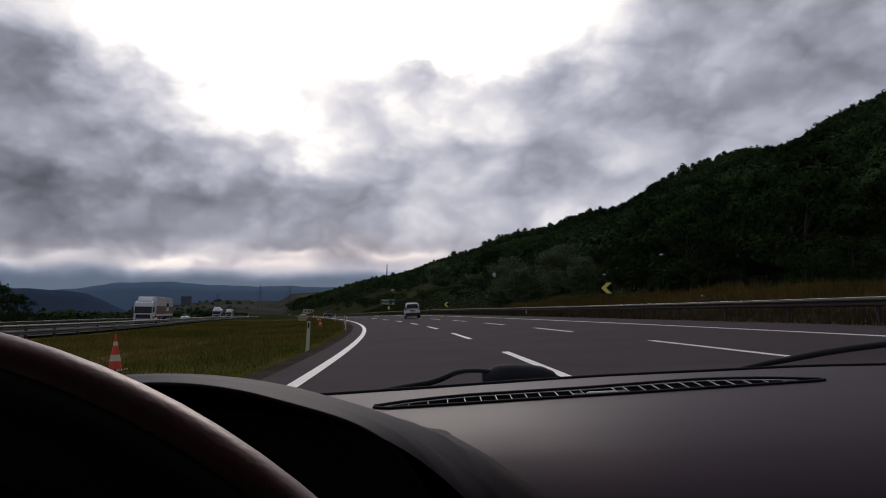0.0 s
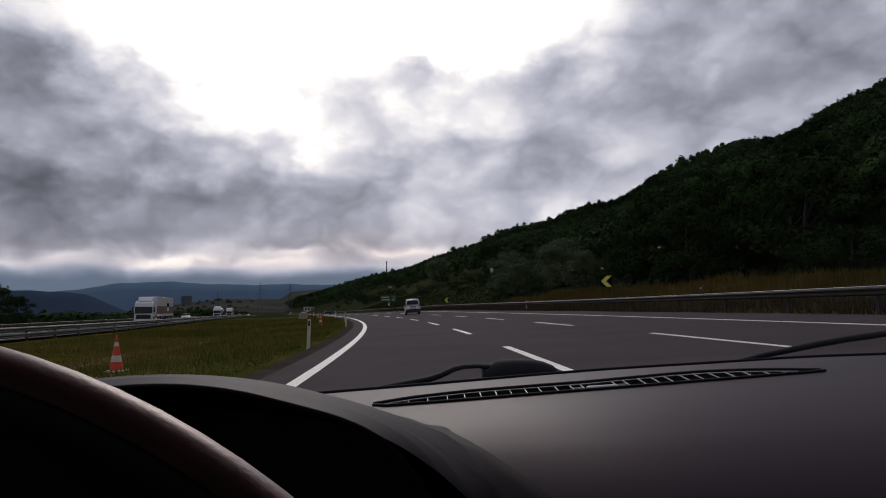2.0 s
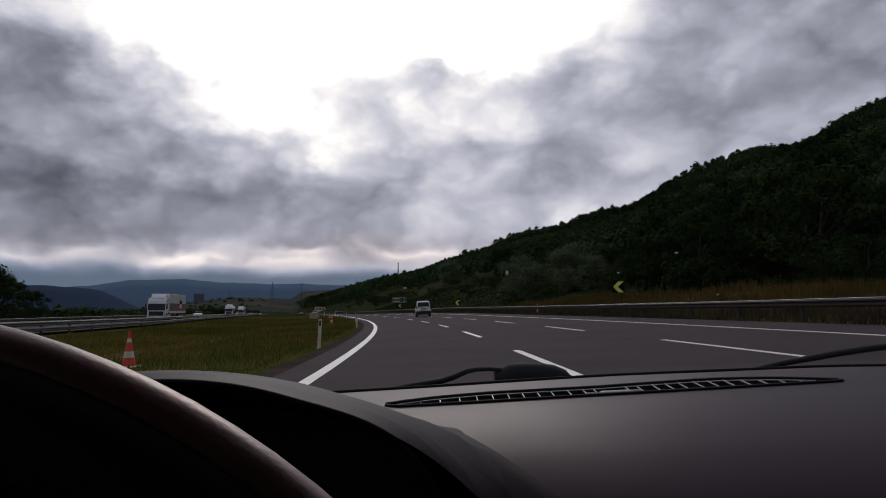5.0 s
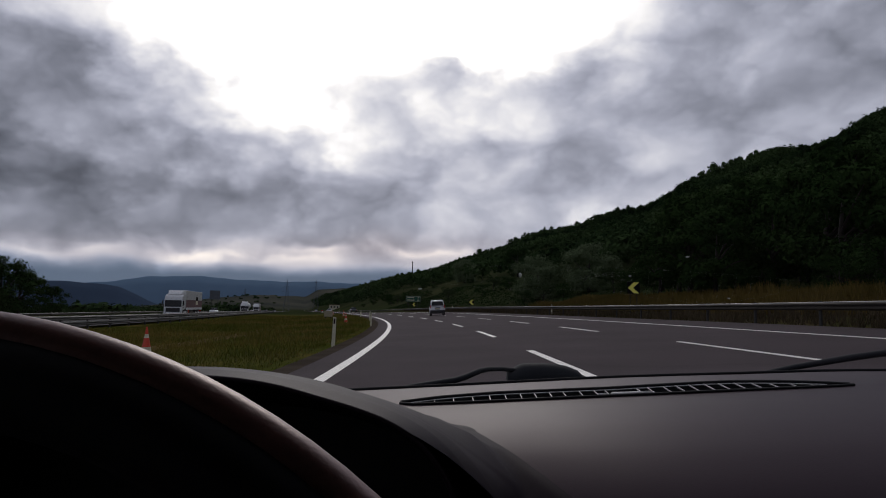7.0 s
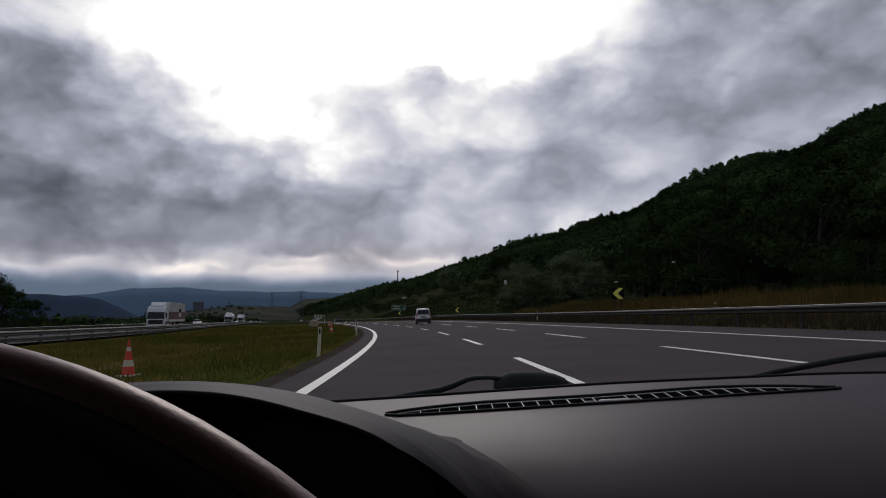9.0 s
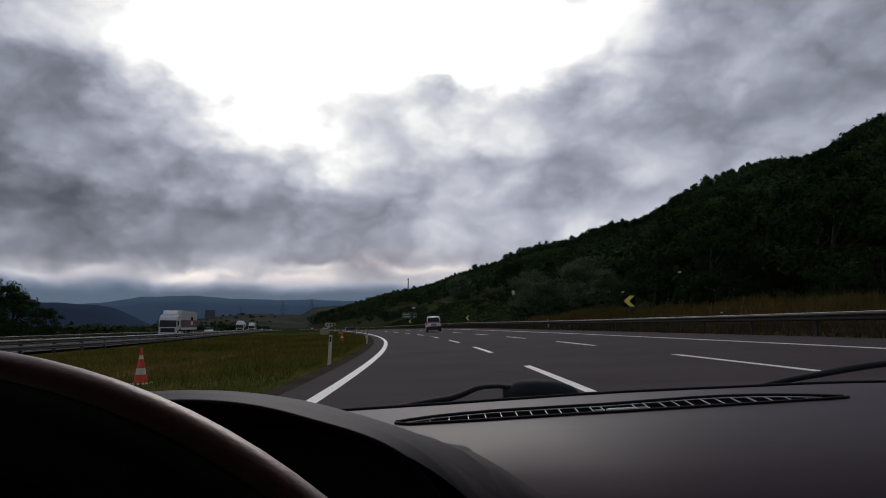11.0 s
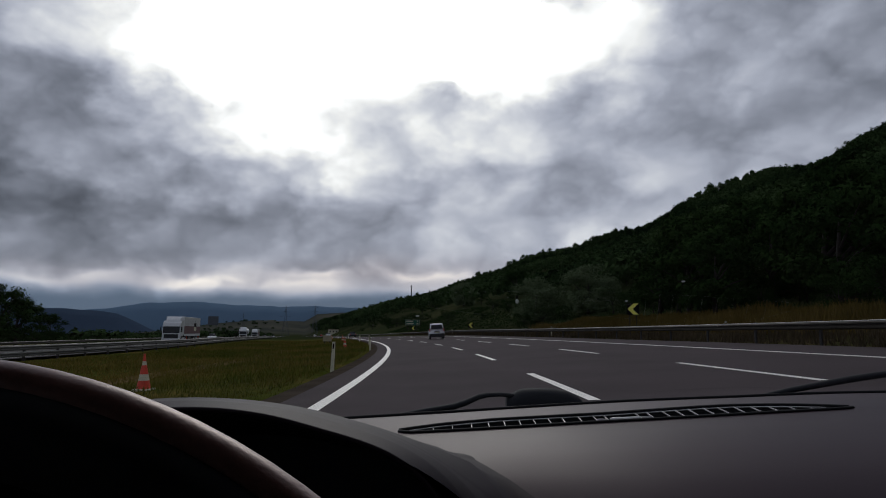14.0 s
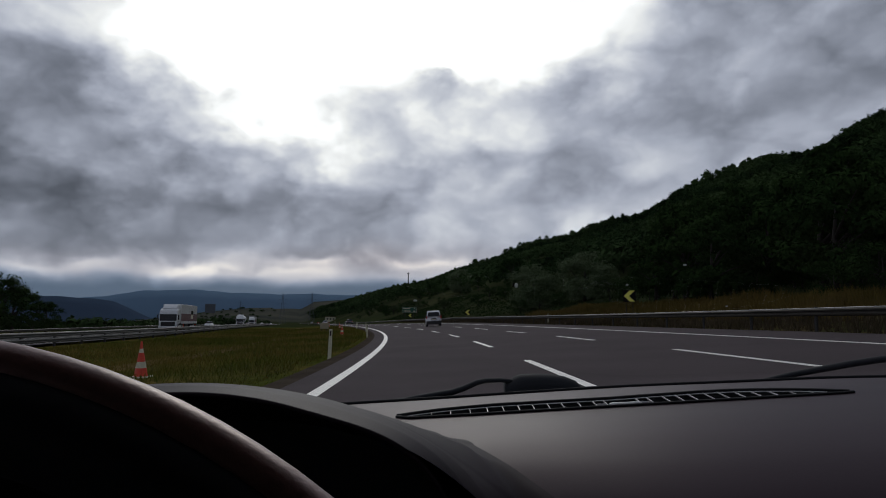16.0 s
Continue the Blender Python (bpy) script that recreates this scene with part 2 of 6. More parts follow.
M = dict(
    asphalt=surface("asphalt", (0.066, 0.053, 0.056), (0.096, 0.078, 0.082), 0.35, 0.92, 0.5, 90, dist=0.008, spec=0.05),
    asphalt_old=surface("worn_asphalt", (0.060, 0.057, 0.056), (0.090, 0.086, 0.083), 0.3, 0.92, 0.4, 70, dist=0.008, spec=0.05),
    marking=surface("road_paint", (0.86, 0.82, 0.75), (0.96, 0.92, 0.85), 1.2, 0.45, 0.2, 50, dist=0.003),
    # rail steel darker than real zinc: the shade on its face is in the colour
    steel=surface("galvanised_steel_shaded", (0.028, 0.025, 0.021), (0.056, 0.050, 0.042), 0.8, 0.6, 0.1, 12, metal=0.0, spec=0.08),
    beige=surface("faded_beige_board", (0.30, 0.26, 0.18), (0.40, 0.35, 0.25), 2, 0.7, 0.1, 30, spec=0.2),
    board_back=surface("weathered_haze_grey", (0.085, 0.095, 0.11), (0.12, 0.13, 0.15), 1.5, 0.7, 0.1, 30, spec=0.2),
    # pale copy of the rail steel, painted on as the sky's highlight
    edge_glint=surface("sky_glint_zinc", (0.30, 0.30, 0.29), (0.42, 0.42, 0.40), 0.8, 0.45, 0.1, 12, metal=0.3),
    steel_light=surface("weathered_zinc", (0.060, 0.060, 0.058), (0.11, 0.11, 0.105), 0.8, 0.6, 0.1, 12, spec=0.2),
    steel_dull=surface("dull_steel", (0.022, 0.021, 0.020), (0.042, 0.040, 0.038), 3, 0.7, 0.2, 40, spec=0.2),
    dash=surface("dashboard_plastic", (0.031, 0.0172, 0.0220), (0.045, 0.0256, 0.0322), 3.0, 0.49, 0.16, 520, dist=0.0008, spec=0.28, sheen=(1.0, 0.82, 0.88)),
    # darker copy of the dashboard plastic: shade on the hood's flank put into colour
    hood=surface("hood_plastic_shade", (0.0148, 0.0097, 0.0121), (0.0218, 0.0145, 0.0180), 6.0, 0.55, 0.14, 520, dist=0.0008, spec=0.12, sheen=(1.0, 0.82, 0.88)),
    dash_dark=surface("black_plastic", (0.010, 0.010, 0.011), (0.016, 0.016, 0.017), 6, 0.6, 0.2, 700, dist=0.0006),
    slat=surface("vent_plastic", (0.62, 0.60, 0.58), (0.74, 0.72, 0.70), 20, 0.35, 0.0, 300),
    rim=surface("wheel_rim_leather", (0.14, 0.058, 0.044), (0.26, 0.112, 0.085), 22, 0.36, 0.22, 650, dist=0.0006, spec=1.0, sheen=(1.0, 0.82, 0.77)),
    rubber=surface("black_rubber", (0.008, 0.008, 0.009), (0.016, 0.016, 0.017), 12, 0.75, 0.2, 200, dist=0.001, spec=0.2),
    wiper=surface("wiper_plastic", (0.010, 0.011, 0.014), (0.018, 0.020, 0.024), 12, 0.75, 0.2, 300, dist=0.001, spec=0.25),
    cloth=surface("grey_headliner", (0.20, 0.20, 0.19), (0.26, 0.26, 0.25), 8, 0.95, 0.3, 500, dist=0.001),
    leaf=surface("leaves", (0.011, 0.025, 0.008), (0.038, 0.066, 0.020), 0.25, 0.85, 0.0, 2.0, per=-0.3, spec=0.0),
    leaf_forest=surface("forest_leaves", (0.011, 0.025, 0.010), (0.062, 0.098, 0.036), 0.012, 0.9, 0.0, 0.13, per=-0.18, spec=0.0, spread=0.17),
    leaf_olive=surface("olive_leaves", (0.082, 0.112, 0.056), (0.140, 0.176, 0.095), 0.3, 0.85, 0.0, 2.0, per=-0.4, spec=0.0),
    bark=surface("bark", (0.014, 0.011, 0.008), (0.028, 0.022, 0.016), 3, 0.9, 0.6, 25),
    grass=surface("grass_blades", (0.060, 0.080, 0.011), (0.150, 0.112, 0.026), 0.14, 0.85, 0.0, 1.5, per=-0.08, spec=0.0, spread=0.16),
    hay=surface("yellow_grass_blades", (0.088, 0.072, 0.020), (0.175, 0.118, 0.036), 0.12, 0.85, 0.0, 1.5, per=-0.3, spec=0.0),
    meadow=surface("meadow_blades", (0.074, 0.098, 0.013), (0.200, 0.142, 0.036), 0.10, 0.85, 0.0, 0.8, per=-0.30, spec=0.0, spread=0.15),
    straw=surface("dry_grass_blades", (0.050, 0.041, 0.024), (0.105, 0.080, 0.046), 0.2, 0.85, 0.0, 2.0, per=-0.6, spec=0.0),
    white=surface("white_vehicle_paint", (0.66, 0.67, 0.68), (0.74, 0.75, 0.76), 2, 0.3, 0.0, 30, coat=0.5),
    silver=surface("silver_vehicle_paint", (0.50, 0.51, 0.52), (0.60, 0.61, 0.62), 2, 0.3, 0.0, 30, metal=0.4, coat=0.6),
    vanpaint=surface("pale_silver_paint", (0.70, 0.71, 0.73), (0.80, 0.81, 0.83), 2, 0.3, 0.0, 30, coat=0.6),
    darkpaint=surface("dark_vehicle_paint", (0.03, 0.035, 0.045), (0.05, 0.055, 0.07), 2, 0.3, 0.0, 30, coat=0.6),
    leaf_shrub=surface("shrub_leaves", (0.028, 0.044, 0.018), (0.062, 0.082, 0.038), 0.3, 0.85, 0.0, 2.0, per=-0.4, spec=0.0),
    glass=surface("vehicle_glass", (0.012, 0.014, 0.016), (0.02, 0.022, 0.025), 2, 0.15, 0.0, 30, spec=0.3),
    blue=surface("blue_curtain_canvas", (0.018, 0.05, 0.15), (0.03, 0.075, 0.21), 0.8, 0.55, 0.3, 12),
    maroon=surface("maroon_curtain_canvas", (0.075, 0.022, 0.028), (0.11, 0.035, 0.04), 0.8, 0.6, 0.3, 12),
    navy=surface("navy_print", (0.012, 0.016, 0.07), (0.02, 0.025, 0.09), 2, 0.5, 0.0, 20),
    red=surface("red_plastic", (0.60, 0.045, 0.02), (0.72, 0.07, 0.03), 4, 0.55, 0.1, 40),
    redlamp=surface("red_lamp_lens", (0.42, 0.02, 0.015), (0.50, 0.03, 0.02), 4, 0.2, 0.0, 40),
    orange=surface("orange_board", (0.62, 0.18, 0.03), (0.72, 0.23, 0.04), 3, 0.5, 0.1, 40),
    yellow=surface("yellow_reflective", (0.88, 0.82, 0.12), (0.94, 0.88, 0.18), 5, 0.45, 0.0, 40),
    black=surface("black_panel", (0.008, 0.008, 0.008), (0.014, 0.014, 0.014), 4, 0.8, 0.1, 40, spec=0.05),
    green=surface("green_sign", (0.004, 0.075, 0.045), (0.008, 0.095, 0.055), 2, 0.45, 0.0, 40),
    post=surface("white_post_plastic", (0.54, 0.50, 0.36), (0.68, 0.64, 0.49), 4, 0.6, 0.1, 40),
    dirt=surface("bare_earth", (0.048, 0.039, 0.031), (0.085, 0.068, 0.052), 0.9, 0.95, 0.6, 18, spec=0.0),
    concrete=surface("concrete", (0.12, 0.085, 0.040), (0.20, 0.14, 0.070), 0.8, 0.95, 0.5, 14, spec=0.0),
    chrome=surface("alloy", (0.45, 0.46, 0.47), (0.6, 0.6, 0.62), 6, 0.3, 0.0, 40, metal=0.9),
)


def land_material(name, blue=False):
    """Median grass near the road, fields of several crops on the plain, forest floor on the slopes, far land greyed as
    by haze.
    """
    m = bpy.data.materials.new(name)
    m.use_nodes = True
    n, l = m.node_tree.nodes, m.node_tree.links
    b = n["Principled BSDF"]
    b.inputs["Roughness"].default_value, b.inputs["Specular IOR Level"].default_value = 0.95, 0.0
    co = n.new("ShaderNodeTexCoord")

    def nz(scale, detail=5, vec=None):
        k = n.new("ShaderNodeTexNoise")
        k.inputs["Scale"].default_value, k.inputs["Detail"].default_value = scale, detail
        l.new(vec or co.outputs["Object"], k.inputs[0])
        return k.outputs["Fac"]

    def ramp(fac, stops):
        r = n.new("ShaderNodeValToRGB")
        e = r.color_ramp.elements
        e[0].position, e[0].color = stops[0][0], (*stops[0][1], 1)
        e[1].position, e[1].color = stops[-1][0], (*stops[-1][1], 1)
        for p, c in stops[1:-1]:
            k = e.new(p)
            k.color = (*c, 1)
        l.new(fac, r.inputs[0])
        return r.outputs[0]

    def mix(fac, a, c):
        k = n.new("ShaderNodeMix")
        k.data_type = "RGBA"
        l.new(fac, k.inputs[0]), l.new(a, k.inputs[6]), l.new(c, k.inputs[7])
        return k.outputs[2]

    def rng(v, lo, hi):
        k = n.new("ShaderNodeMapRange")
        k.interpolation_type = "SMOOTHSTEP"
        k.inputs[1].default_value, k.inputs[2].default_value = lo, hi
        l.new(v, k.inputs[0])
        return k.outputs[0]

    grass = ramp(nz(0.16, 8), ((0.34, (0.050, 0.068, 0.011)), (0.50, (0.076, 0.080, 0.016)), (0.66, (0.140, 0.104, 0.030))))
    mott = n.new("ShaderNodeMix")                 # tufts and bare spots
    mott.data_type, mott.blend_type = "RGBA", "MULTIPLY"
    mott.inputs[0].default_value = 1.0
    l.new(grass, mott.inputs[6])
    l.new(ramp(nz(2.6, 8), ((0.34, (0.74, 0.78, 0.72)), (0.50, (0.98, 0.98, 0.96)), (0.66, (1.24, 1.18, 1.16)))), mott.inputs[7])
    grass = mott.outputs[2]
    st = n.new("ShaderNodeMapping")
    st.inputs["Scale"].default_value = (0.55, 2.2, 1)
    st.inputs["Location"].default_value = (930, 240, 0)
    l.new(co.outputs["Object"], st.inputs[0])
    vor = n.new("ShaderNodeTexVoronoi")
    vor.inputs["Scale"].default_value = 0.0022
    l.new(st.outputs[0], vor.inputs["Vector"])
    bw = n.new("ShaderNodeSeparateColor")
    l.new(vor.outputs["Color"], bw.inputs[0])
    fields = ramp(bw.outputs[0], ((0.0, (0.018, 0.026, 0.012)), (0.52, (0.030, 0.036, 0.015)), (0.57, (0.22, 0.155, 0.07)), (0.88, (0.25, 0.18, 0.08)), (0.93, (0.040, 0.046, 0.019))))
    floor_ = ramp(nz(0.02, 8), ((0.35, (0.024, 0.032, 0.014)), (0.5, (0.036, 0.044, 0.020)), (0.68, (0.056, 0.058, 0.027))))
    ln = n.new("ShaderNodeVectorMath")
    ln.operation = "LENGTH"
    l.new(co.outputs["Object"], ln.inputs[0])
    sp = n.new("ShaderNodeSeparateXYZ")
    l.new(co.outputs["Object"], sp.inputs[0])
    side = n.new("ShaderNodeMath")
    side.operation = "MULTIPLY_ADD"
    side.inputs[1].default_value = -0.24
    neg = n.new("ShaderNodeMath")
    neg.operation = "MULTIPLY"
    neg.inputs[1].default_value = -1.0
    l.new(sp.outputs[0], neg.inputs[0])
    l.new(sp.outputs[1], side.inputs[0]), l.new(neg.outputs[0], side.inputs[2])
    scrub = ramp(nz(0.02, 8), ((0.35, (0.020, 0.030, 0.012)), (0.5, (0.034, 0.045, 0.018)), (0.68, (0.050, 0.050, 0.020))))
    fields = mix(rng(side.outputs[0], 10.0, 60.0), scrub, fields)
    verge = ramp(nz(0.5, 8), ((0.35, (0.030, 0.036, 0.014)), (0.5, (0.052, 0.050, 0.020)), (0.68, (0.095, 0.072, 0.032))))
    grass = mix(rng(side.outputs[0], -19.0, -12.0), verge, grass)
    c = mix(rng(ln.outputs["Value"], 110.0, 230.0), grass, fields)
    c = mix(rng(sp.outputs[2], 0.9, 2.6), c, floor_)
    # distance haze painted into the far ground: colours turn grey-brown beyond 1150 m
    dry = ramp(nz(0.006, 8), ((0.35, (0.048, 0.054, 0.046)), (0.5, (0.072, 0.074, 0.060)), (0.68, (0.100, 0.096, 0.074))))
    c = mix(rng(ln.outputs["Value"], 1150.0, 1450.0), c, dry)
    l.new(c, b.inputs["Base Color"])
    bp = n.new("ShaderNodeBump")
    bp.inputs["Strength"].default_value, bp.inputs["Distance"].default_value = 0.6, 0.08
    l.new(nz(6, 6), bp.inputs["Height"]), l.new(bp.outputs[0], b.inputs["Normal"])
    return m


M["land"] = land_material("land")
# distance haze is put into both mountain base colours as blue
M["mountain_far"] = surface("haze_blue_far_mountain", (0.100, 0.158, 0.232), (0.116, 0.178, 0.256), 0.0015, 0.95, 0.0, 0.01, spec=0.0)
M["mountain"] = surface("haze_blue_foothills", (0.038, 0.058, 0.092), (0.050, 0.073, 0.112), 0.0012, 0.95, 0.0, 0.01, spec=0.0)

# ---- building helpers ----
def empty(name, m=None, label="", category="", group="", kind=""):
    ob = new(name)
    ob.empty_display_size = 0.1
    if m is not None:
        ob.matrix_world = m
    return tagged(ob, label, category, group, kind)


def part(name, bm, material, parent=None, label="", smooth=False):
    """Links a bmesh as one mesh object under a thing or a part."""
    me = bpy.data.meshes.new(name)
    if smooth:
        for f in bm.faces:
            f.smooth = True
    bm.to_mesh(me)
    bm.free()
    me.materials.append(material)
    ob = new(name, me)
    if parent is not None:
        ob.parent = parent
    return tagged(ob, label)


def sheet(name, verts, faces, material, parent=None, smooth=False, label=""):
    """Links a mesh made from arrays."""
    me = bpy.data.meshes.new(name)
    me.from_pydata([tuple(v) for v in verts], [], [tuple(int(i) for i in f) for f in faces])
    if smooth:
        me.polygons.foreach_set("use_smooth", [True] * len(me.polygons))
    me.materials.append(material)
    me.update()
    ob = new(name, me)
    if parent is not None:
        ob.parent = parent
    return tagged(ob, label)


def box(bm, c, s, bevel=0.0, m=None, taper=None):
    """A block round c with the sides s; taper: factors of the upper face in x and y."""
    v = bmesh.ops.create_cube(bm, size=1)["verts"]
    for k in v:
        tx, ty = taper if taper and k.co.z > 0 else (1, 1)
        k.co = Vector((c[0] + k.co.x * s[0] * tx, c[1] + k.co.y * s[1] * ty, c[2] + k.co.z * s[2]))
    if bevel:
        e = list({e for k in v for e in k.link_edges})
        v = [x for x in bmesh.ops.bevel(bm, geom=e, offset=bevel, segments=2, affect="EDGES", profile=0.6)["verts"]]
    if m is not None:
        for k in v:
            k.co = m @ k.co
    return v


def tube(bm, pts, radius, n=8, flat=1.0, caps=True):
    """A round bar along pts; radius: a number or one for each point; flat squashes it upright."""
    rings = []
    pts = [Vector(p) for p in pts]
    for i, p in enumerate(pts):
        d = (pts[min(i + 1, len(pts) - 1)] - pts[max(i - 1, 0)]).normalized()
        side = d.cross(Vector((0, 0, 1)))
        side = side.normalized() if side.length > 1e-4 else Vector((1, 0, 0))
        up = side.cross(d)
        r = radius[i] if isinstance(radius, (list, tuple)) else radius
        rings.append([bm.verts.new(p + side * r * math.cos(a) + up * r * flat * math.sin(a))
                      for a in (2 * math.pi * k / n for k in range(n))])
    for a, b in zip(rings, rings[1:]):
        for k in range(n):
            bm.faces.new((a[k], a[(k + 1) % n], b[(k + 1) % n], b[k]))
    if caps:
        bm.faces.new(rings[0][::-1]), bm.faces.new(rings[-1])
    return rings


def disc(bm, c, r, depth, axis="x", n=20, bevel=0.0):
    v = bmesh.ops.create_cone(bm, cap_ends=True, segments=n, radius1=r, radius2=r, depth=depth)["verts"]
    turn = {"x": Matrix.Rotation(math.pi / 2, 4, "Y"), "y": Matrix.Rotation(math.pi / 2, 4, "X"), "z": Matrix.Identity(4)}[axis]
    for k in v:
        k.co = turn @ k.co + Vector(c)
    if bevel:
        e = [e for e in {e for k in v for e in k.link_edges} if len(e.link_faces) == 2 and e.calc_face_angle(0) > 1]
        bmesh.ops.bevel(bm, geom=e, offset=bevel, segments=2, affect="EDGES")
    return v


def outline(bm, pts, x0, x1, inset=0.0):
    """A closed side outline (y, z) spanned between x0 and x1."""
    a = [bm.verts.new((x0, y, z)) for y, z in pts]
    b = [bm.verts.new((x1, y, z)) for y, z in pts]
    n = len(pts)
    for i in range(n):
        bm.faces.new((a[i], b[i], b[(i + 1) % n], a[(i + 1) % n]))
    bm.faces.new(a[::-1]), bm.faces.new(b)
    bmesh.ops.recalc_face_normals(bm, faces=bm.faces)
    return a, b


# ---- the road in plan ----
STEP = 2.0
S_ALL = np.arange(-160.0, 1700.0 + STEP, STEP)
bend = np.interp(S_ALL, (-200, 60, 150), (1 / 450, 1 / 450, 0.0))
turn_all = np.cumsum(bend) * STEP
turn_all -= np.interp(0.0, S_ALL, turn_all)
X_ALL = np.cumsum(-np.sin(turn_all)) * STEP
Y_ALL = np.cumsum(np.cos(turn_all)) * STEP
X_ALL -= np.interp(0.0, S_ALL, X_ALL)
Y_ALL -= np.interp(0.0, S_ALL, Y_ALL)


def fall(s):
    """The long descent into the valley."""
    s = np.asarray(s, float)
    return np.where(s < 80, 0.0, np.where(s < 160, -0.006 * (s - 80) ** 2 / 160, -0.006 * (s - 120)))


def bank(s):
    return np.interp(s, (-200, 90, 220), (BANK, BANK, 0.012))


def on_road(s, u, lift=0.0):
    """The place s metres along the road and u metres to its right."""
    x, y, a = (float(np.interp(s, S_ALL, q)) for q in (X_ALL, Y_ALL, turn_all))
    return Vector((x + u * math.cos(a), y + u * math.sin(a), float(fall(s) + bank(s) * u) + lift))


def heading(s):
    return math.degrees(float(np.interp(s, S_ALL, turn_all)))


def locate(px, py):
    """Along and across the road for arrays of places."""
    s_out, u_out = np.empty_like(px), np.empty_like(px)
    cx, cy, ca, cs = X_ALL[::2], Y_ALL[::2], turn_all[::2], S_ALL[::2]
    for i in range(0, len(px), 4000):
        qx, qy = px[i:i + 4000, None], py[i:i + 4000, None]
        k = np.argmin((qx - cx) ** 2 + (qy - cy) ** 2, axis=1)
        ex, ey, a = qx[:, 0] - cx[k], qy[:, 0] - cy[k], ca[k]
        s_out[i:i + 4000] = cs[k] - ex * np.sin(a) + ey * np.cos(a)
        u_out[i:i + 4000] = ex * np.cos(a) + ey * np.sin(a)
    return s_out, u_out


LEFT_LINE, LANE_1, LANE_2, RIGHT_LINE = -1.76, 1.99, 5.74, 9.49
OTHER = (-37.0, -25.0)                             # the other carriageway


def land(px, py):
    """Height of the ground."""
    px, py = np.asarray(px, float), np.asarray(py, float)
    s, u = locate(px, py)
    r = np.hypot(px, py)
    az = np.arctan2(px, py)
    k = bank(s)
    prof = np.interp(u, (-60, -46, -38, -24, -22.5, -12, -10.5, -9, -5.5, -2.85, -2.45, 11.8, 12.6, 15, 22, 40, 120),
                     (-2.2, -1.5, -1.05, -1.05, -0.80, -0.80, -0.74, -0.66, -0.42, -0.22, -0.30, 0.50, 0.62, 0.95, 2.2, 4.5, 7.0))
    z = prof + fall(s)
    z = np.where((u > -2.65) & (u < 12.2), fall(s) + k * u - 0.14 - 0.0008 * r, z)
    plain = -3.0 - 0.022 * np.clip(-u - 60, 0, 900)
    z = np.where(u < -60, np.maximum(plain + fall(s) * 0.6, -26), z)
    # wooded hill along the right-hand side
    a = np.clip(np.tan(np.clip(az, -1.2, 1.2)), -1.0, 1.1)
    rise = np.maximum(0.072 + 0.29 * a + 0.108 * a * a, 0.0) * np.cos(np.clip(az, -1.0, 1.0))
    rise = rise * (1 + 0.035 * np.sin(az * 23.0 + 5.0) + 0.02 * np.sin(az * 57.0 + 0.6))
    rise = np.where(a < -0.30, 0.0, rise) * np.interp(np.abs(az), (1.2, 2.4), (1.0, 0.1))
    crest = 380 + 480 * np.exp(-3.2 * a)
    t = np.clip((r / crest - 0.10) / 0.90, 0, None)
    lift = np.where(t < 1, t ** 1.35, 1.0 - 0.25 * np.clip(t - 1.1, 0, 1.5))
    z = z + np.maximum(rise * crest - 7.0, 0) * lift * np.where(u > 14, 1.0, 0.0) * np.clip((u - 14) / 30, 0, 1)
    # a low bare hill across the valley
    z = z + 34 * np.exp(-(((az + 0.30) / 0.13) ** 2) - ((r - 1750) / 330) ** 2)
    z = z + 26 * np.exp(-(((az + 0.17) / 0.10) ** 2) - ((r - 1900) / 250) ** 2)
    return z


def ground_z(x, y):
    return float(land(np.array([x]), np.array([y]))[0])


def on_ground(s, u, lift=0.0):
    p = on_road(s, u)
    return Vector((p.x, p.y, ground_z(p.x, p.y) + lift))


# ---- ground, mountains ----
az_list = np.radians(np.concatenate([np.arange(-180, -46, 6.0), np.arange(-46, 46.01, 0.36), np.arange(51, 180, 6.0)]))
r_list = 1.2 * 1.036 ** np.arange(0, 236)
r_list = r_list[r_list < 4700]
RR, AA = np.meshgrid(r_list, az_list, indexing="ij")
gx, gy = (RR * np.sin(AA)).ravel(), (RR * np.cos(AA)).ravel()
gz = land(gx, gy)
wob = np.array([noise.noise((x * 0.03, y * 0.03, 0)) for x, y in zip(gx, gy)]) * np.clip((np.hypot(gx, gy) - 40) / 300, 0, 1)
gz = gz + wob * np.clip((gz - 2) * 0.05, 0, 5)
nr, na = RR.shape
idx = np.arange(nr * na).reshape(nr, na)
nxt = np.roll(idx, -1, axis=1)
quads = np.stack([idx[:-1], nxt[:-1], nxt[1:], idx[1:]], -1).reshape(-1, 4)
middle = len(gx)
verts = np.column_stack([np.append(gx, 0), np.append(gy, 0), np.append(gz, -0.2)])
faces = [tuple(q[::-1]) for q in quads] + [(middle, int(nxt[0, j]), int(idx[0, j])) for j in range(na)]
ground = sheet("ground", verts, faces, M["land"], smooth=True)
tagged(ground, "grassy verges, farmed plain and wooded slope", "ground", kind="structure")


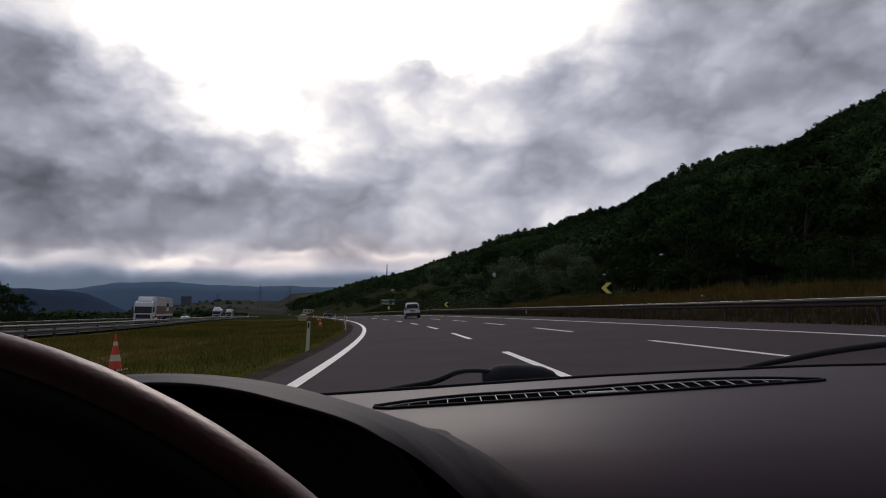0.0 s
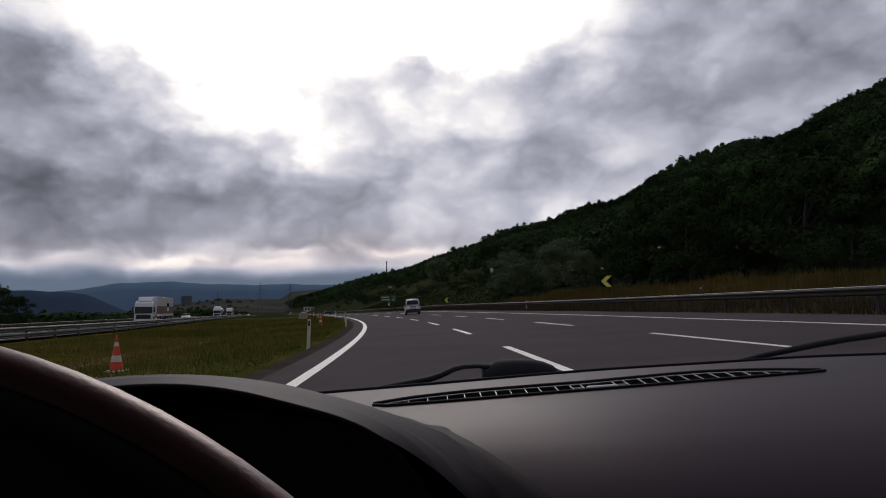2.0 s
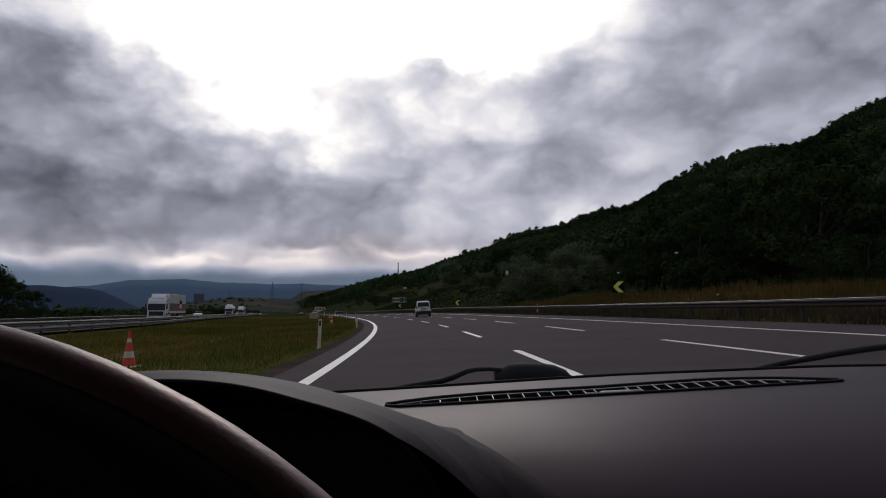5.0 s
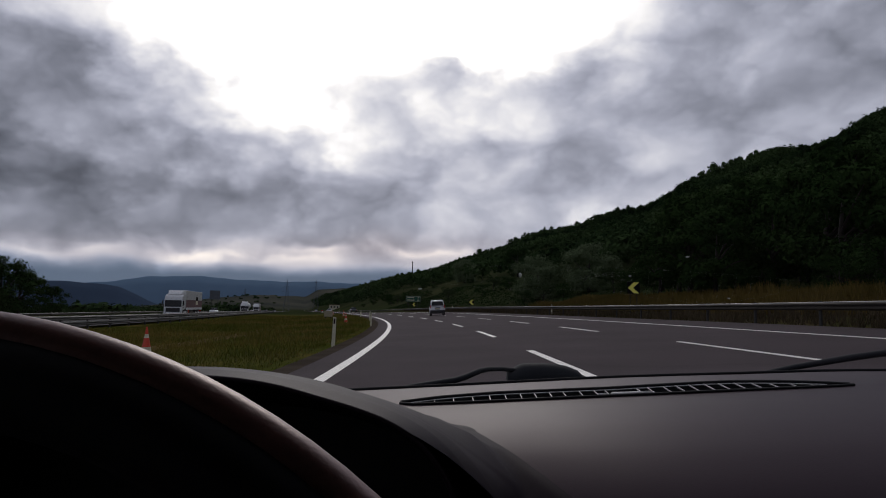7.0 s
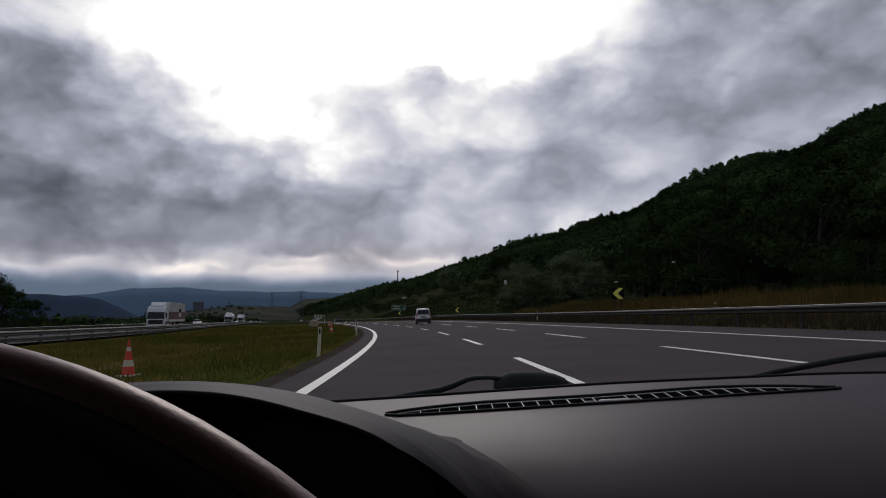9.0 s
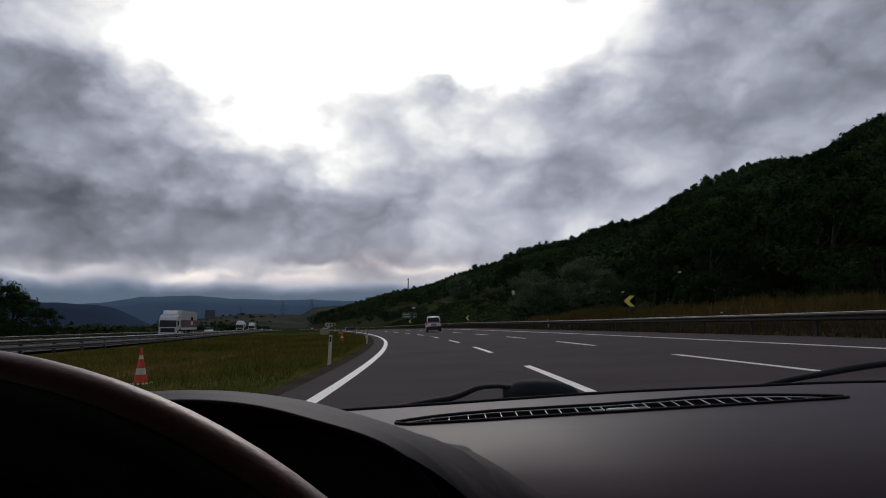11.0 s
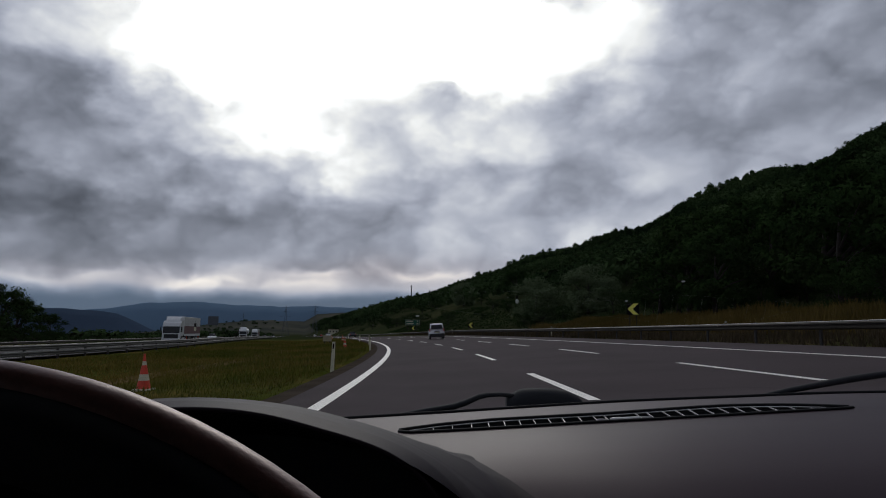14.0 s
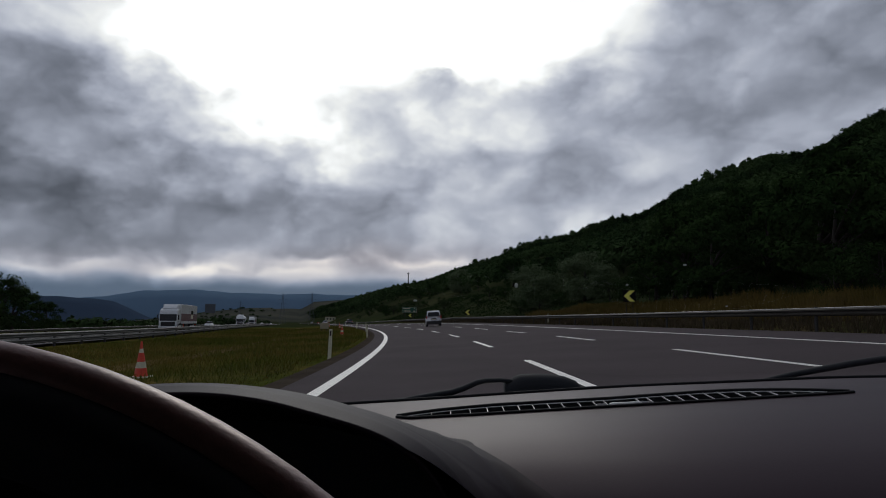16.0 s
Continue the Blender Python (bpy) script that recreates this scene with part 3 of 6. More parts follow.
def mountain_range(dist, base, shape, material, a0=-75, a1=20):
    aa = np.radians(np.arange(a0, a1, 0.25))
    rows = []
    for f in (0.0, 0.35, 0.7, 1.0):
        d = dist * (1 + 0.10 * f)
        h = shape(aa)
        rows.append(np.column_stack([d * np.sin(aa), d * np.cos(aa), base + h * f ** 0.8]))
    d = dist * 1.16
    rows.append(np.column_stack([d * np.sin(aa), d * np.cos(aa), np.full(len(aa), base)]))
    n = len(aa)
    v = np.concatenate(rows)
    fc = [(r * n + i, r * n + i + 1, (r + 1) * n + i + 1, (r + 1) * n + i) for r in range(4) for i in range(n - 1)]
    return sheet("backdrop_mountains", v, fc, material, smooth=True)


def far_shape(aa):
    return 40 + 4290 * (np.interp(aa, (-1.3, -0.56, -0.50, -0.44, -0.38, -0.25, -0.10, 0.4), (0.020, 0.022, 0.028, 0.037, 0.040, 0.0375, 0.036, 0.034))
                        + 0.0010 * np.sin(aa * 31 + 1) + 0.0005 * np.sin(aa * 83) + 0.0003 * np.sin(aa * 190 + 2))


def near_shape(aa):
    return np.maximum(40 + 3630 * (np.interp(aa, (-1.3, -0.75, -0.62, -0.54, -0.47, -0.42), (0.050, 0.040, 0.0315, 0.028, 0.023, 0.0)) + 0.0008 * np.sin(aa * 47) + 0.0004 * np.sin(aa * 150)), 2.0)


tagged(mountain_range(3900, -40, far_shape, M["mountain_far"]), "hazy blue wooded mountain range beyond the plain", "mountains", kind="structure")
tagged(mountain_range(3300, -40, near_shape, M["mountain"]), "foothill ridge beyond the plain, coloured dark haze blue", "mountains", kind="structure")


# ---- carriageways ----
def strip(name, s0, s1, u0, u1, lift, material, step=2.0, parent=None, cols=1, other=False):
    ss = np.arange(s0, s1 + step * 0.5, step)
    v, fc = [], []
    for s in ss:
        for j in range(cols + 1):
            u = u0 + (u1 - u0) * j / cols
            p = on_road(s, u)
            if other:
                p.z = float(fall(s)) - 0.85
            p.z += lift
            v.append(p)
    w = cols + 1
    for i in range(len(ss) - 1):
        for j in range(cols):
            fc.append((i * w + j, i * w + j + 1, (i + 1) * w + j + 1, (i + 1) * w + j))
    return sheet(name, v, fc, material, parent, smooth=True)


road = tagged(strip("road", -60, 1500, -2.62, 12.3, 0.0, M["asphalt"], 2.0, cols=6), "dark asphalt carriageway of a three-lane motorway", "road", kind="structure")
other = tagged(strip("road_other", -60, 1500, OTHER[0], OTHER[1], 0.0, M["asphalt_old"], 2.0, cols=3, other=True),
               "lighter asphalt carriageway for oncoming traffic", "road", kind="structure")
tagged(strip("shoulder", -10, 260, -3.10, -2.55, -0.012, M["dirt"], 2.0, cols=2), "bare brown earth along the road's edge", "verge", kind="structure")
mark = empty("road_marking", label="white painted edge lines and lane dashes", category="marking", kind="structure")
strip("edge_line", -20, 900, LEFT_LINE - 0.22, LEFT_LINE, 0.005, M["marking"], 2.0, mark)
strip("edge_line", -20, 900, RIGHT_LINE, RIGHT_LINE + 0.2, 0.005, M["marking"], 2.0, mark)
for lane, first in ((LANE_1, 8.9), (LANE_2, 10.0)):
    for k in range(-1, 24):
        strip("lane_dash", first + 12.9 * k, first + 12.9 * k + 5.4, lane - 0.08, lane + 0.08, 0.005, M["marking"], 1.45, mark)
mark2 = empty("road_marking", label="white painted lines on the oncoming carriageway", category="marking", kind="structure")
for u in (OTHER[0] + 0.6, OTHER[1] - 1.2):
    strip("edge_line", 0, 900, u, u + 0.2, 0.006, M["marking"], 4.0, mark2, other=True)

# ---- the car that the camera rides in ----
def dash_height(x, y):
    """Top of the dashboard: rising to the windscreen, rolling off towards the cabin and the sides."""
    g, h = min(max((0.30 - x) / 0.34, 0.0), 1.0), min(max((0.98 - y) / 0.26, 0.0), 1.0)
    y -= 0.05 * g * g * (3 - 2 * g) * h * h * (3 - 2 * h)      # falls away earlier beside the hood
    z = float(np.mean(np.interp([y - 0.045, y - 0.03, y - 0.015, y, y + 0.015, y + 0.03, y + 0.045], (0.40, 0.55, 0.62, 0.68, 0.72, 0.78, 0.85, 0.94, 1.03, 1.10, 1.20, 1.30), (0.45, 0.60, 0.672, 0.730, 0.757, 0.786, 0.806, 0.822, 0.832, 0.840, 0.8395, 0.836))))
    return z - 0.05 * max(0.0, abs(x - 0.05) - 0.62) ** 1.5


VENT_X0, VENT_X1 = -0.088, 0.638


def vent_edges(x):
    """Near and far edge of the demister slot at x: a long leaf with a blunt left end."""
    near = np.interp(x, (-0.088, -0.07, 0.03, 0.10, 0.20, 0.30, 0.40, 0.50, 0.60, 0.628, 0.638), (1.052, 1.041, 1.042, 1.045, 1.049, 1.0515, 1.055, 1.0585, 1.0615, 1.0635, 1.066))
    far = np.interp(x, (-0.088, -0.07, -0.052, -0.025, 0.022, 0.07, 0.166, 0.264, 0.315, 0.418, 0.468, 0.512, 0.556, 0.594, 0.628, 0.638),
                    (1.054, 1.063, 1.070, 1.080, 1.091, 1.100, 1.104, 1.107, 1.114, 1.127, 1.128, 1.120, 1.107, 1.091, 1.074, 1.068))
    return float(near), float(far)


def pad_end(x):
    """Far edge of the dashboard at the windscreen's foot."""
    return float(np.interp(x, (-0.80, -0.45, -0.10, 0.0, 0.10, 0.216, 0.33, 0.435, 0.54, 0.745, 0.90), (1.10, 1.17, 1.214, 1.226, 1.246, 1.268, 1.280, 1.274, 1.260, 1.246, 1.225)))


HOOD_Y = (0.620, 0.66, 0.71, 0.77, 0.84, 0.94, 1.08)
HOOD_P = np.array([(-0.2746, 0.7490, 0.2750, 0.1785), (-0.292, 0.735, 0.318, 0.1955), (-0.313, 0.716, 0.362, 0.2125), (-0.341, 0.694, 0.4125, 0.231),
                   (-0.345, 0.690, 0.420, 0.222), (-0.345, 0.690, 0.370, 0.190), (-0.345, 0.690, 0.300, 0.140)])


def shoulder(f, y):
    """Height of the arch, 0 to 1, at f of its half width: fuller at the passenger's side of the lip."""
    if abs(f) >= 1:
        return -1.0
    g, h = min(max((f - 0.45) / 0.50, 0.0), 1.0), min(max((0.76 - y) / 0.14, 0.0), 1.0)
    n = 2 + 0.42 * h * g * g * (3 - 2 * g)
    return (1 - abs(f) ** n) ** (1 / n)


def skin(x, y):
    """Height of the instrument hood, which sinks into the dashboard behind; far below it where there is no hood."""
    zd = dash_height(x, y)
    cx, cz, a, b = (float(np.interp(y, HOOD_Y, HOOD_P[:, k])) for k in range(4))
    a *= 1.5 if x < cx else 1.0
    q = shoulder((x - cx) / a, y)
    zh = cz + b * q if q > 0 else cz - 0.30 * min(abs((x - cx) / a) - 1, 1.5)
    if x > cx:                                     # hollow fillet where it runs out into the dashboard
        k = 0.085
        # up to end, a thin dark skin covers the pad in place of shade
        end = float(np.interp(y, (0.62, 0.66, 0.70, 0.75, 0.80, 0.85, 0.90), (0.235, 0.205, 0.172, 0.132, 0.095, 0.060, 0.025)))
        zb = zd + min(max((end - x) * 0.20, -0.006), 0.0030)
        h = max(k - abs(zh - zb), 0.0) / k
        zh = max(zh, zb) + h * h * k * 0.25 * min(max((end - x) / 0.05, 0.0), 1.0)
    f = min(max((y - 0.90) / 0.12, 0.0), 1.0)
    return zh + (zd - 0.03 - zh) * f * f * (3 - 2 * f)


dashboard = empty("dashboard", CAR, "dark grey textured plastic dashboard under the windscreen", "dashboard")
hood = empty("instrument_hood", CAR, "curved dark grey hood over the unlit instrument cluster", "hood")
xs = sorted(set([round(float(v), 4) for v in np.concatenate([np.linspace(-0.80, -0.15, 56), np.linspace(-0.14, 0.24, 70), np.linspace(0.25, 0.88, 30), np.linspace(VENT_X0, VENT_X1, 61)])]))
pts, over = [], []
for x in xs:
    n_, f_ = vent_edges(x)
    ys = list(np.linspace(0.40, 0.985, 48)) + list(np.linspace(0.992, n_, 4)) + list(np.linspace(f_, max(pad_end(x), f_ + 0.03), 6))
    pts.append([(x, float(y), dash_height(x, float(y))) for y in ys])
    over.append([y > 0.6199 and skin(x, float(y)) > dash_height(x, float(y)) + 0.03 for y in ys])
NY, GAP = len(pts[0]), 51
bm = bmesh.new()
grid = [[bm.verts.new(p) for p in col] for col in pts]
for i in range(len(xs) - 1):
    inside = VENT_X0 - 1e-4 <= xs[i] and xs[i + 1] <= VENT_X1 + 1e-4
    for j in range(NY - 1):
        if (j == GAP and inside) or all(over[k][m] for k in (i, i + 1) for m in (j, j + 1)):
            continue
        bm.faces.new((grid[i][j], grid[i + 1][j], grid[i + 1][j + 1], grid[i][j + 1]))
low = [bm.verts.new((x, 0.46, 0.30)) for x in xs]
for i in range(len(xs) - 1):
    bm.faces.new((low[i], low[i + 1], grid[i + 1][0], grid[i][0]))
bmesh.ops.remove_doubles(bm, verts=bm.verts, dist=0.0002)
bmesh.ops.delete(bm, geom=[v for v in bm.verts if not v.link_faces], context="VERTS")
part("top_pad", bm, M["dash"], dashboard, smooth=True)
bm = bmesh.new()
hx, hy = np.linspace(-0.80, 0.34, 230), np.linspace(0.62, 1.03, 83)
grid = [[(float(x), float(y), skin(float(x), float(y))) for y in hy] for x in hx]
made = {}
for i in range(len(hx) - 1):
    for j in range(len(hy) - 1):
        quad = [(i, j), (i + 1, j), (i + 1, j + 1), (i, j + 1)]
        if all(grid[p][q][2] < dash_height(*grid[p][q][:2]) - (0.004 if grid[p][q][0] > -0.25 else 0.025) for p, q in quad):
            continue
        for k in quad:
            if k not in made:
                made[k] = bm.verts.new(grid[k[0]][k[1]])
        bm.faces.new([made[k] for k in quad])
part("cover", bm, M["hood"], hood, smooth=True)
# slot below the dashboard's surface
bm = bmesh.new()
tray = []
for x in np.linspace(VENT_X0, VENT_X1, 61):
    n_, f_ = vent_edges(float(x))
    tray.append([bm.verts.new((x, y, dash_height(x, y) - d)) for y, d in ((n_, 0.0), (n_ + 0.001, 0.03), (f_ - 0.001, 0.03), (f_, 0.0))])
for a, b in zip(tray, tray[1:]):
    for j in range(3):
        bm.faces.new((a[j], b[j], b[j + 1], a[j + 1]))
bmesh.ops.remove_doubles(bm, verts=bm.verts, dist=0.0003)
vent = part("demister_vent", bm, M["dash_dark"], dashboard, "long black windscreen vent with thin pale slats")
for side in (0, 1):
    out = -0.004 + 0.008 * side
    bm = bmesh.new()
    tube(bm, [(x, vent_edges(x)[side] + out, dash_height(x, vent_edges(x)[side]) + 0.0008) for x in np.linspace(VENT_X0 - 0.001, VENT_X1 + 0.002, 70)], 0.0044, 8, 0.5)
    part("surround", bm, M["rubber"], vent, "black lip of the vent", smooth=True)
    bm = bmesh.new()
    inset = 0.004 * (1 - 2 * side)
    tube(bm, [(x, vent_edges(x)[side] + inset, dash_height(x, vent_edges(x)[side]) + (0.0004 if side == 0 else -0.002)) for x in np.linspace(VENT_X0 + 0.012, VENT_X1 - 0.03, 60)], 0.0009, 5)
    part("rail", bm, M["slat"], vent, "thin pale rail along the slats", smooth=True)
SLATS = (-0.035, -0.004, 0.0275, 0.0555, 0.0815, 0.107, 0.131, 0.156, 0.179, 0.2065, 0.2315, 0.2495,
         0.304, 0.3235, 0.351, 0.374, 0.397, 0.424, 0.4485, 0.475, 0.5015, 0.529, 0.559, 0.5875)
for k, x in enumerate(SLATS):
    n_, f_ = vent_edges(x)
    bm = bmesh.new()
    zc = dash_height(x, (n_ + f_) / 2)
    box(bm, (0, 0, 0), (0.0013, (f_ - n_) * 0.96, 0.0018), 0.0, pose(x, (n_ + f_) / 2, zc - 0.0030, 5, 0, 0))
    part("slat", bm, M["slat"], vent)
for x0, x1 in ((0.2315, 0.2495), (0.304, 0.3235)):
    bm = bmesh.new()
    y = sum(vent_edges(x0)) / 2
    box(bm, ((x0 + x1) / 2, y, dash_height(x0, y) - 0.0035), (x1 - x0, 0.0022, 0.003))
    part("link", bm, M["slat"], vent)
bm = bmesh.new()
tube(bm, [(x, 1.068 + 6.0 * (x - 0.277) ** 2, dash_height(x, 1.07) - 0.0015) for x in np.linspace(0.252, 0.302, 12)], [0.002] + [0.0055] * 10 + [0.002], 8, 0.5)
part("cross_bar", bm, M["slat"], vent, "pale bar across the vent", smooth=True)

bm = bmesh.new()
tube(bm, [(x, pad_end(x) + 0.006, dash_height(x, pad_end(x)) + 0.0005) for x in np.linspace(-0.78, 0.87, 60)], 0.0042, 6)
part("windscreen_seal", bm, M["rubber"], dashboard, "black rubber seal at the foot of the windscreen", smooth=True)

# hood over the instruments: a shell that is open towards the driver
HX, HZ = -0.31, 0.72


def arches(rings_in, n=56):
    """A skin over half-ellipses given as (y, centre x, centre z, half width, height)."""
    bm = bmesh.new()
    p = np.array(rings_in)
    rings_in = []
    for i in range(len(p) - 1):                    # rounded between the given arches
        p0, p1, p2, p3 = p[max(i - 1, 0)], p[i], p[i + 1], p[min(i + 2, len(p) - 1)]
        for f in (0.0, 0.25, 0.5, 0.75):
            rings_in.append(0.5 * (2 * p1 + (p2 - p0) * f + (2 * p0 - 5 * p1 + 4 * p2 - p3) * f * f + (3 * p1 - p0 - 3 * p2 + p3) * f ** 3))
    rings_in.append(p[-1])
    rings = [[bm.verts.new((cx + a * math.cos(t) + 0.07 * math.cos(t) * max(0.0, 1 - math.sin(t)) ** 2.2, y, cz + b * (math.sin(t) if math.sin(t) < 0.02 else shoulder(math.cos(t), y)))) for t in (math.pi * (k / n * 1.16 - 0.08) for k in range(n + 1))]
             for y, cx, cz, a, b in rings_in]
    for p, q in zip(rings, rings[1:]):
        for k in range(n):
            bm.faces.new((p[k], p[k + 1], q[k + 1], q[k]))
    return bm


bm = bmesh.new()
rim_pts = [(x, 0.6195, skin(float(x), 0.62) - 0.0022) for x in np.linspace(-0.60, 0.06, 96) if skin(float(x), 0.62) - dash_height(float(x), 0.62) > 0.01]
tube(bm, rim_pts, 0.0026, 8)
part("lip", bm, M["hood"], hood, smooth=True)
bm = arches([(0.6172, -0.2746, 0.7470, 0.2740, 0.1755), (0.70, -0.28, 0.745, 0.268, 0.165), (0.90, -0.31, 0.735, 0.285, 0.125)])
for v in bm.verts:
    if v.co.x < -0.2746:
        v.co.x = -0.2746 + (v.co.x + 0.2746) * 1.55
part("inner_shroud", bm, M["dash_dark"], hood, "black inner face of the hood", smooth=True)
bm = bmesh.new()
disc(bm, (HX, 0.896, 0.735), 0.138, 0.01, "y", 40)
for k in bm.verts:
    k.co.x = HX + (k.co.x - HX) * (2.25 if k.co.x > HX else 3.6)
part("dial_panel", bm, M["dash_dark"], hood, "black instrument panel in shade")

# steering wheel
WC, WT, WR, WB = Vector((-0.1605, 0.1133, 0.7851)), 0.2097, 0.1999, 0.0070
WHEEL = CAR @ Matrix.Translation(WC) @ Matrix.Rotation(-WT, 4, "X")     # local: x right, z up in the wheel's plane, -y to the driver
wheel = empty("steering_wheel", WHEEL, "dark brown leather steering wheel with a worn sheen", "steering wheel")


def ring_mesh(R, r, a0, a1, n, m=14, ripple=0.0):
    bm = bmesh.new()
    rows = []
    for i in range(n + 1):
        t = a0 + (a1 - a0) * i / n
        rr = r * (1 + ripple * math.sin(t * 40))
        rows.append([bm.verts.new(((R + rr * math.cos(s)) * math.cos(t), rr * math.sin(s), (R + rr * math.cos(s)) * math.sin(t)))
                     for s in (2 * math.pi * k / m for k in range(m))])
    for a, b in zip(rows, rows[1:]):
        for k in range(m):
            bm.faces.new((a[k], b[k], b[(k + 1) % m], a[(k + 1) % m]))
    bmesh.ops.remove_doubles(bm, verts=bm.verts, dist=0.0002)
    bmesh.ops.recalc_face_normals(bm, faces=bm.faces)
    return bm


part("rim", ring_mesh(WR, WB, 0, 2 * math.pi, 120, 20), M["rim"], wheel, smooth=True)
# black ring added over the rim's lower half in place of its shade
part("grip", ring_mesh(WR - 0.0105, 0.0125, 0, 2 * math.pi, 120, 16), M["rubber"], wheel, "added black ring standing in for shade below the rim", smooth=True)
bm = bmesh.new()
disc(bm, (0, 0.035, -0.01), 0.062, 0.05, "y", 32, 0.012)
part("hub", bm, M["dash_dark"], wheel, "black padded hub")
for ang in (200, 270, 340):
    bm = bmesh.new()
    c, s = math.cos(radians(ang)), math.sin(radians(ang))
    tube(bm, [(c * 0.05, 0.035, s * 0.05), (c * 0.12, 0.022, s * 0.12), (c * 0.192, 0.002, s * 0.192)], [0.022, 0.015, 0.012], 10)
    part("spoke", bm, M["dash_dark"], wheel, "black spoke", smooth=True)

# wipers
def wiper_arm(name, pts, radii, flat=0.6):
    bm = bmesh.new()
    tube(bm, pts, radii, 10, flat)
    return bm


wiper = empty("windscreen_wiper", CAR, "black windscreen wiper with a domed pivot cover", "wiper", "windscreen wipers")
bm = bmesh.new()
prof = [(0.116, 0.0), (0.117, 0.033), (0.126, 0.036), (0.140, 0.045), (0.152, 0.0495), (0.189, 0.049), (0.226, 0.0455), (0.251, 0.040), (0.275, 0.029), (0.286, 0.016), (0.290, 0.0)]
rows = []
for x, h in prof:
    rows.append([bm.verts.new((x, 1.47 + 0.035 * math.cos(t) * (0.5 + h * 12), 0.806 + max(h, 0.001) * math.sin(t) ** 0.7 if 0 < t < math.pi else 0.806))
                 for t in (math.pi * k / 10 for k in range(11))])
for a, b in zip(rows, rows[1:]):
    for k in range(10):
        bm.faces.new((a[k], a[k + 1], b[k + 1], b[k]))
part("pivot_cover", bm, M["wiper"], wiper, smooth=True)
part("arm", wiper_arm("arm", [(0.135, 1.46, 0.841), (0.107, 1.46, 0.8455), (0.076, 1.46, 0.846), (0.057, 1.46, 0.843), (0.025, 1.46, 0.831), (0.0, 1.46, 0.8245), (-0.063, 1.46, 0.8175), (-0.125, 1.46, 0.810), (-0.188, 1.46, 0.807), (-0.26, 1.46, 0.804)],
                     [0.008, 0.008, 0.009, 0.010, 0.011, 0.0115, 0.011, 0.009, 0.006, 0.003]), M["wiper"], wiper, smooth=True)
part("blade", wiper_arm("blade", [(0.10, 1.455, 0.816), (0.0, 1.445, 0.811), (-0.12, 1.40, 0.802), (-0.26, 1.36, 0.796)], 0.0035), M["rubber"], wiper, "black rubber blade", smooth=True)
wiper2 = empty("windscreen_wiper", CAR, "black windscreen wiper lying at the passenger side", "wiper", "windscreen wipers")
part("arm", wiper_arm("arm", [(0.60, 1.42, 0.812), (0.661, 1.42, 0.819), (0.728, 1.42, 0.830), (0.79, 1.42, 0.838), (0.851, 1.42, 0.846), (0.912, 1.42, 0.852), (1.0, 1.42, 0.858), (1.12, 1.42, 0.864)], [0.006, 0.008, 0.010, 0.011, 0.012, 0.012, 0.012, 0.012], 0.6), M["wiper"], wiper2, smooth=True)
part("blade", wiper_arm("blade", [(0.30, 1.44, 0.814), (0.45, 1.43, 0.816), (0.62, 1.40, 0.818), (0.78, 1.36, 0.822), (0.98, 1.29, 0.830)], [0.003, 0.004, 0.005, 0.005, 0.005]), M["rubber"], wiper2, "black rubber blade", smooth=True)

# body shell round the cabin: open at the front windows, blocked at the rear ones
body = empty("hatchback", CAR, "small hatchback body shell around the cabin", "car")


def slab(name, pts, thick, material, label=""):
    """A panel through four corners with a thickness."""
    bm = bmesh.new()
    p = [Vector(q) for q in pts]
    nrm = (p[1] - p[0]).cross(p[-1] - p[0]).normalized() * thick
    a, b = [bm.verts.new(q) for q in p], [bm.verts.new(q + nrm) for q in p]
    k = len(p)
    bm.faces.new(a[::-1]), bm.faces.new(b)
    for i in range(k):
        bm.faces.new((a[i], a[(i + 1) % k], b[(i + 1) % k], b[i]))
    bmesh.ops.bevel(bm, geom=list(bm.edges), offset=thick * 0.3, segments=1, affect="EDGES")
    return part(name, bm, material, body, label)


XL, XR = -0.86, 0.94
screen_glass = bpy.data.materials.new("windscreen_glass")
screen_glass.use_nodes = True
sg, sgl = screen_glass.node_tree.nodes, screen_glass.node_tree.links
sg.clear()
clear_, shine, fres, both, outp = (sg.new("ShaderNode" + k) for k in ("BsdfTransparent", "BsdfGlossy", "Fresnel", "MixShader", "OutputMaterial"))
clear_.inputs[0].default_value = (0.985, 0.99, 0.985, 1)
shine.inputs["Roughness"].default_value, fres.inputs[0].default_value = 0.02, 1.15
sgl.new(fres.outputs[0], both.inputs[0]), sgl.new(clear_.outputs[0], both.inputs[1]), sgl.new(shine.outputs[0], both.inputs[2])
sgl.new(both.outputs[0], outp.inputs[0])


speck_mat = bpy.data.materials.new("dried_speck")
speck_mat.use_nodes = True
sk, skl = speck_mat.node_tree.nodes, speck_mat.node_tree.links
sk.clear()
dif, thru, half_, grain_, tone, outk = (sk.new("ShaderNode" + k) for k in ("BsdfDiffuse", "BsdfTranslucent", "MixShader", "TexNoise", "MapRange", "OutputMaterial"))
grain_.inputs["Scale"].default_value = 900
tone.inputs[3].default_value, tone.inputs[4].default_value = 0.55, 0.95
dif.inputs[0].default_value, thru.inputs[0].default_value = (0.55, 0.56, 0.55, 1), (0.60, 0.62, 0.61, 1)
skl.new(grain_.outputs["Fac"], tone.inputs[0]), skl.new(tone.outputs[0], half_.inputs[0])
skl.new(dif.outputs[0], half_.inputs[1]), skl.new(thru.outputs[0], half_.inputs[2]), skl.new(half_.outputs[0], outk.inputs[0])


